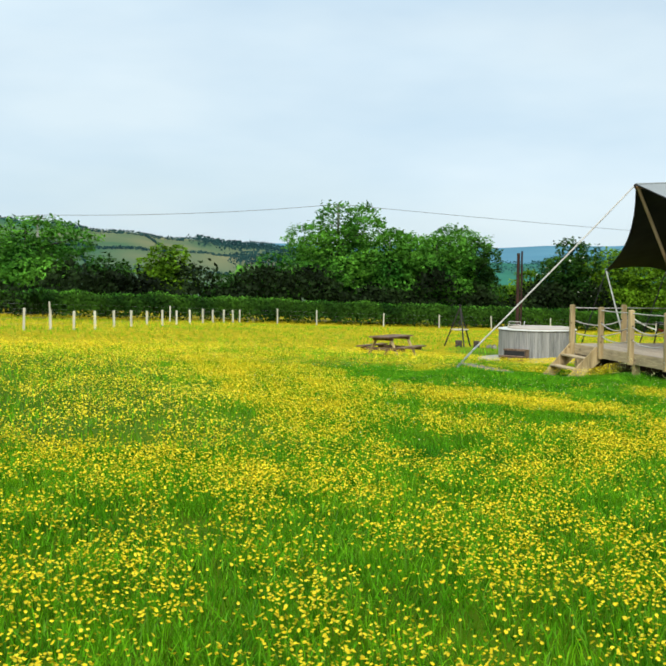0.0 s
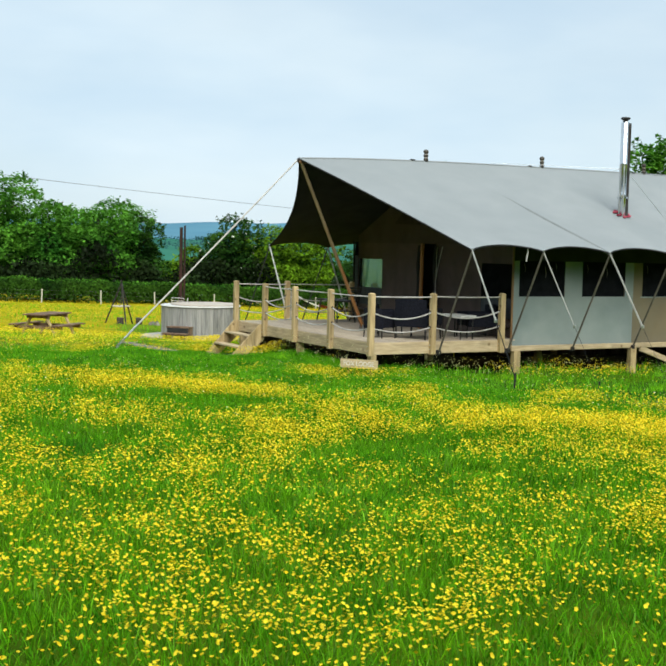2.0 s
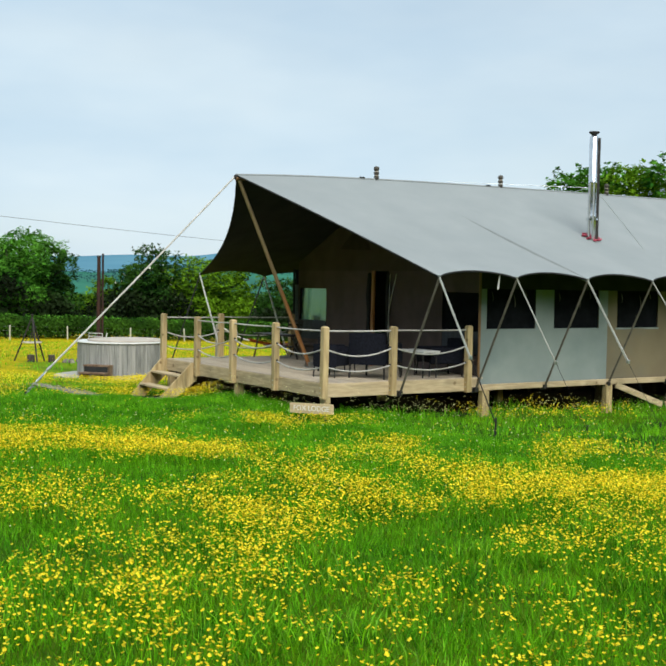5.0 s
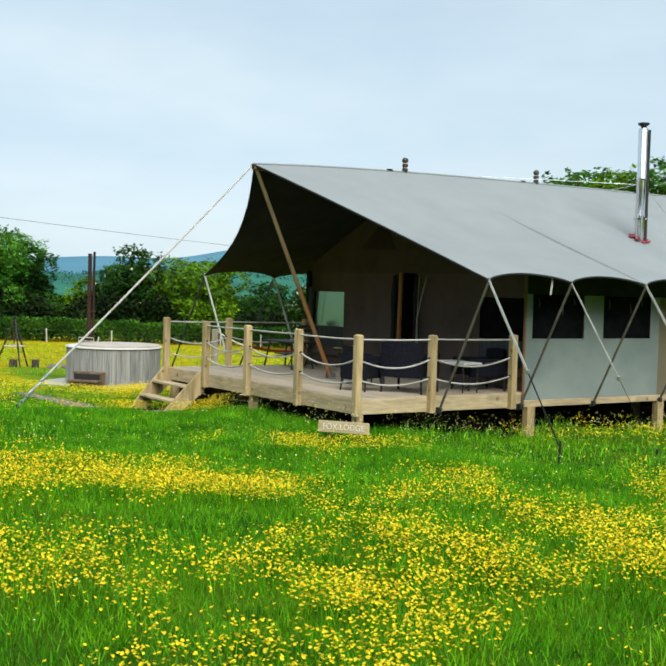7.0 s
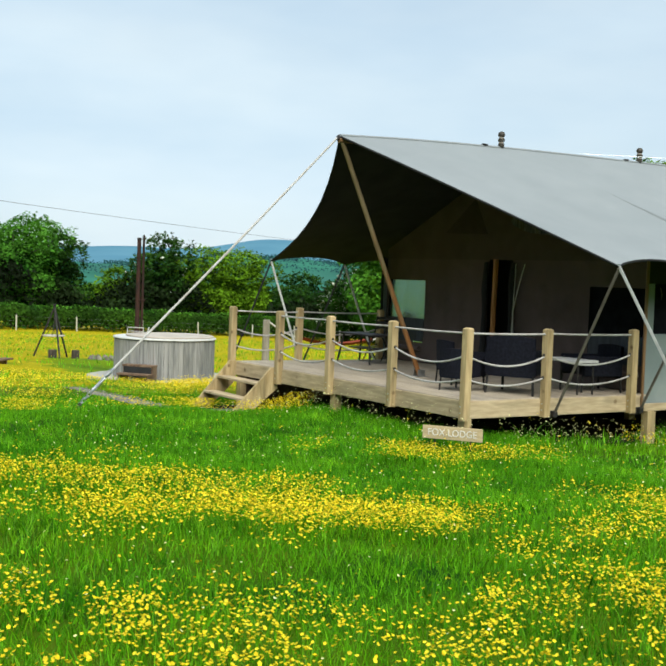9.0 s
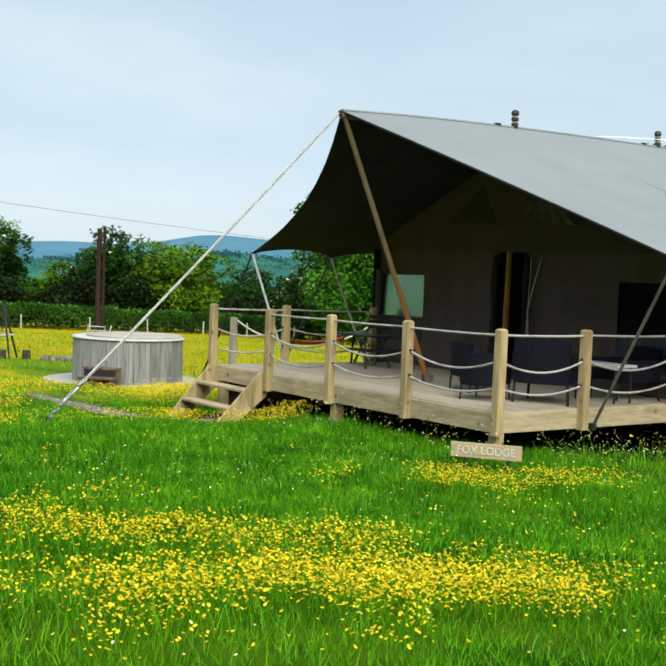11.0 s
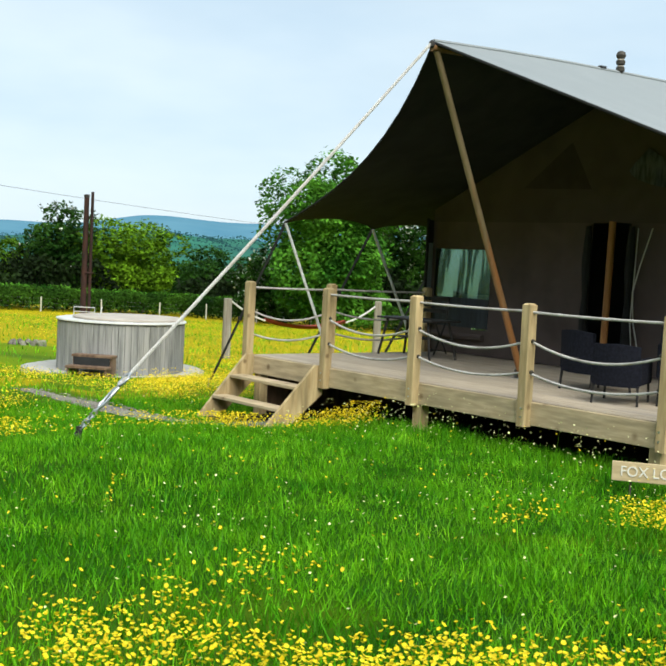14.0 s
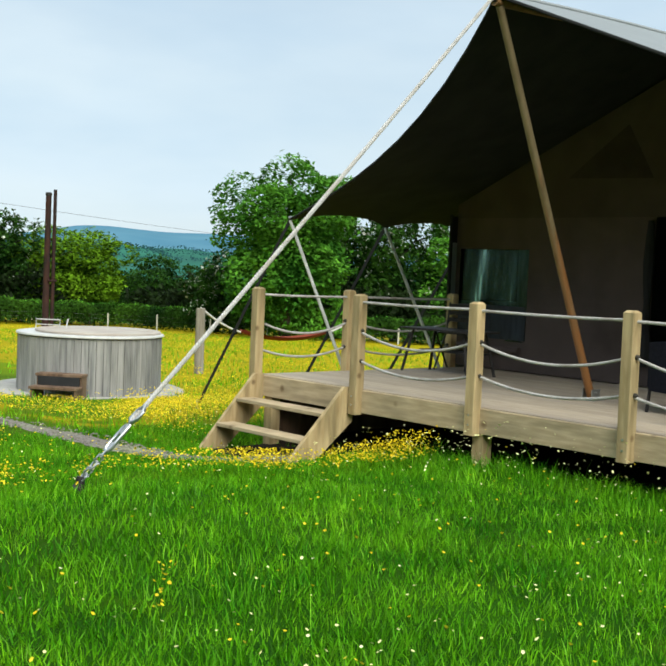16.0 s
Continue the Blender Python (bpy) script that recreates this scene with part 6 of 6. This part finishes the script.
def make_power_line():
    poles = ((-36.8, 88.2, 6.3), (-15.5, 81.2, 6.6), (12.4, 90.9, 8.6), (109.5, 146.4, 6.8), (134.2, 133.3, 7.9))
    tops = []
    for x, y, top in poles:
        g = gz(x, y)
        t = thing("utility_pole", (x, y, g), "thin grey wooden utility pole among distant trees", "utility pole", "utility poles")
        part("pole", Shape().tube([(x, y, g - 0.5), (x, y, top)], [0.16, 0.11], 8), M_GREYWOOD, t)
        part("crossarm", Shape().box((1.2, 0.1, 0.1), pose(x, y, top - 0.3, 0, 0, 20)), M_GREYWOOD, t)
        tops.append((x, y, top))
    for a, b in zip(tops, tops[1:]):
        solo("power_cable", Shape().tube(swag(a, b, 0.35, 14), 0.025, 5), M_WIRE, "thin grey overhead cable slung between distant poles", "cable", "overhead cables", base=a)


make_power_line()


# ---- meadow growth ----
def scatter(rng, x0, x1, y0, y1, density):
    n = int((x1 - x0) * (y1 - y0) * density)
    return rng.uniform(x0, x1, n), rng.uniform(y0, y1, n)


def blades(x, y, height, width, rng):
    """Bent, tapering blades: a quad below and a tip above."""
    n = len(x)
    z = ground_z(x, y) - 0.01
    a = rng.uniform(0, 2 * np.pi, n)
    lean = rng.uniform(0.10, 0.95, n) * height
    d = rng.uniform(0, 2 * np.pi, n)
    wx, wy = np.cos(a) * width / 2, np.sin(a) * width / 2
    lx, ly = np.cos(d) * lean, np.sin(d) * lean
    v = np.empty((n, 5, 3), np.float32)
    v[:, 0] = np.stack((x - wx, y - wy, z), 1)
    v[:, 1] = np.stack((x + wx, y + wy, z), 1)
    v[:, 2] = np.stack((x + wx * 0.8 + lx * 0.35, y + wy * 0.8 + ly * 0.35, z + height * 0.6), 1)
    v[:, 3] = np.stack((x - wx * 0.8 + lx * 0.35, y - wy * 0.8 + ly * 0.35, z + height * 0.6), 1)
    v[:, 4] = np.stack((x + lx, y + ly, z + height), 1)
    k = np.arange(n)[:, None] * 5
    f = np.concatenate((k + np.array([[0, 1, 2, 3]]), k + np.array([[3, 2, 4]])), 1).reshape(-1)
    return v.reshape(-1, 3), f, np.tile([4, 3], n)


def make_grass():
    rng = np.random.default_rng(11)
    for name, zone, dens, hmin, hmax, w in (("grass", (-9.5, 1.0, -9.0, 7.0), 1080, 0.040, 0.110, 0.0052), ("grass", (-12, -2, -16.5, -9.0), 950, 0.05, 0.14, 0.0070),
                                            ("grass", (1.0, 9.5, -4.0, 0.5), 360, 0.04, 0.10, 0.009), ("grass", (-15, 9, -14, 14), 125, 0.07, 0.18, 0.013), ("grass", (-26, 30, 14, 48), 20, 0.07, 0.16, 0.020)):
        x, y = scatter(rng, *zone, dens)
        keep = ~on_bare(x, y)
        if zone[0] == -15:
            keep &= ~((x > -9.5) & (x < 1.0) & (y > -9) & (y < 7)) & ~((x > -12) & (x < -2) & (y < -9))
        # tufts: thin it where the sward is low
        tuft = np.clip(0.5 + 1.5 * (smooth_noise(x, y, 0.55, 9.4, 5.2) * 0.6 + smooth_noise(x, y, 0.22, 4.1, 8.3) * 0.4 - 0.5), 0, 1)
        keep &= rng.random(len(x)) < 0.40 + 0.60 * tuft
        x, y, tuft = x[keep], y[keep], tuft[keep]
        h = rng.uniform(hmin, hmax, len(x)) * (0.42 + 0.88 * tuft) * growth(x, y)
        v, f, s = blades(x, y, h, w * rng.uniform(0.7, 1.2, len(x)), rng)
        me = raw_mesh(name, v, f, s, M_GRASS)
        fl = (0.5 if zone[2] == 14 else 1.0) * np.clip((bloom(x, y) - 0.12) * 1.6, 0, 1) * np.clip(rng.normal(0.8, 0.25, len(x)), 0, 1)
        fl = np.maximum(fl, 0.42 * np.clip((-4 - y) / 5, 0, 1))
        me.attributes.new("flowery", "FLOAT", "POINT").data.foreach_set("value", np.repeat(fl, 5).astype(np.float32))
        tagged(new(name, me), "fine bright green meadow grass blades", "grass", kind="stuff")
    # short dense undergrowth between the blades, darkened so the gaps look shaded
    for zone, dens in (((-8.5, 1.0, -8.0, 7.0), 1700), ((-12, -3, -16.5, -8.0), 1900)):
        x, y = scatter(rng, *zone, dens)
        keep = ~on_bare(x, y) & (rng.random(len(x)) < 0.45 + 0.55 * smooth_noise(x, y, 0.3, 1.1, 4.4))
        x, y = x[keep], y[keep]
        n = len(x)
        h = rng.uniform(0.03, 0.10, n) * (0.6 + 0.8 * smooth_noise(x, y, 0.35, 8.8, 3.3)) * growth(x, y)
        a, d = rng.uniform(0, 6.283, n), rng.uniform(0, 6.283, n)
        w, lean = 0.0038 + 0.002 * rng.random(n), h * rng.uniform(0.1, 0.9, n)
        z = ground_z(x, y) - 0.006
        v = np.stack((np.stack((x - w * np.cos(a), y - w * np.sin(a), z), 1), np.stack((x + w * np.cos(a), y + w * np.sin(a), z), 1),
                      np.stack((x + lean * np.cos(d), y + lean * np.sin(d), z + h), 1)), 1).reshape(-1, 3)
        me = raw_mesh("undergrowth", v, np.arange(3 * n), np.full(n, 3), M_UNDERGRASS)
        tagged(new("undergrowth", me), "short dense green grass at the foot of the meadow", "grass", kind="stuff")


make_grass()


def make_flowers():
    rng = np.random.default_rng(12)

    def heads(x, y, r, hmin, hmax, n_side, mat, name, label):
        n = len(x)
        h = rng.uniform(hmin, hmax, n) * (0.25 + 0.75 * growth(x, y))
        z = ground_z(x, y) + h
        flat = n_side == 4
        n_side = 4 if flat else 5
        tilt = 0.35 if not flat else 0.7
        tx, ty = rng.normal(size=n) * tilt, rng.normal(size=n) * tilt
        a = rng.uniform(0, 6.28, n)[:, None] + np.arange(n_side)[None] * 2 * np.pi / n_side
        rr = (r * rng.uniform(0.75, 1.2, n))[:, None] * (1 + 0.06 * np.cos(a * 2.5))
        px, py = rr * np.cos(a), rr * np.sin(a)
        pz = 0.75 * rr + tx[:, None] * px + ty[:, None] * py
        if flat:
            v = np.stack((x[:, None] + px, y[:, None] + py, z[:, None] + pz * 0.6), 2)
            tagged(new(name, raw_mesh(name, v.reshape(-1, 3), np.arange(4 * n), np.full(n, 4), mat)), label, "flowers", kind="stuff")
            return x, y, h
        v = np.empty((n, n_side + 1, 3), np.float32)
        v[:, 0] = np.stack((x, y, z), 1)
        v[:, 1:] = np.stack((x[:, None] + px, y[:, None] + py, z[:, None] + pz), 2)
        k = (np.arange(n) * (n_side + 1))[:, None, None]
        i = np.arange(n_side)
        f = (k + np.stack((np.zeros(n_side, int), 1 + i, 1 + (i + 1) % n_side), 1)[None]).reshape(-1)
        tagged(new(name, raw_mesh(name, v.reshape(-1, 3), f, np.full(n * n_side, 3), mat)), label, "flowers", kind="stuff")
        return x, y, h

    for zone, dens, r, sides in (((-12, 0.3, -16, 6), 2650, 0.0088, 5), ((-1.5, 3.2, 6.0, 10.4), 2200, 0.0085, 4), ((-16, 8, -16, 13), 800, 0.0115, 4), ((-28, 30, 13, 48), 100, 0.0125, 4)):
        x, y = scatter(rng, *zone, dens)
        if zone[0] == -12:
            close = (x > -9) | (y < -8)
            x, y = x[close], y[close]
        if zone[0] == -16:
            outer = ((x < -12) | (x > 0.3) | (y > 6) | ((x < -9) & (y > -8))) & ~((x > -1.5) & (x < 3.2) & (y > 6) & (y < 10.4))
            x, y = x[outer], y[outer]
        b = bloom(x, y)
        fine = np.clip((smooth_noise(x, y, 0.24, 5.5, 2.2) - 0.28) * 2.7, 0.04, 1.2)
        fine = np.maximum(fine, np.clip((b - 0.9) * 1.6, 0, 0.85))
        q = np.clip((b - 0.28) / 0.48, 0, 1)
        keep = (rng.random(len(x)) < (0.015 + 0.45 * q * q * (3 - 2 * q) + 0.55 * np.clip((b - 0.9) / 0.5, 0, 1)) * np.where(b > 0.02, fine, 0.2)) & ~on_bare(x, y)
        x, y = x[keep], y[keep]
        heads(x, y, r * np.where(y < -9.5, 0.98, 1.0), 0.10, 0.25, sides, M_PETAL, "buttercups", "open yellow buttercup flowers scattered through the meadow")
        if sides == 5:
            pick = rng.random(len(x)) < 0.2
            x, y = x[pick], y[pick]
            v, f, s = blades(x, y, 0.20 * growth(x, y), np.full(len(x), 0.0035), rng)
            tagged(new("flower_stems", raw_mesh("flower_stems", v, f, s, M_GRASS)), "thin green buttercup stems in the grass", "stems", kind="stuff")
    x, y = scatter(rng, -9, 3.5, -8, 7, 24)
    near_deck = np.exp(-((np.minimum(np.abs(x + 0.3), np.abs(y + 0.4))) / 0.5) ** 2)
    keep = (rng.random(len(x)) < 0.25 + 0.75 * near_deck) & ~on_bare(x, y)
    heads(x[keep], y[keep], 0.0075, 0.10, 0.22, 5, M_DAISY, "pale_flowers", "small pale cream flowers in the grass")
    # a denser fringe of pale heads along the shaded edge of the deck
    y = rng.uniform(-0.4, 4.3, 240)
    x = -0.12 - np.abs(rng.normal(size=240)) * 0.22
    keep = ~on_bare(x, y)
    heads(x[keep], y[keep], 0.0085, 0.10, 0.30, 5, M_DAISY, "pale_flowers", "pale cream flowers along the foot of the deck")
    x = rng.uniform(0.2, 9, 700)
    y = -0.25 - np.abs(rng.normal(size=700)) * 0.45
    heads(x, y, 0.0085, 0.10, 0.30, 5, M_DAISY, "pale_flowers", "pale cream flowers along the foot of the platform")


make_flowers()
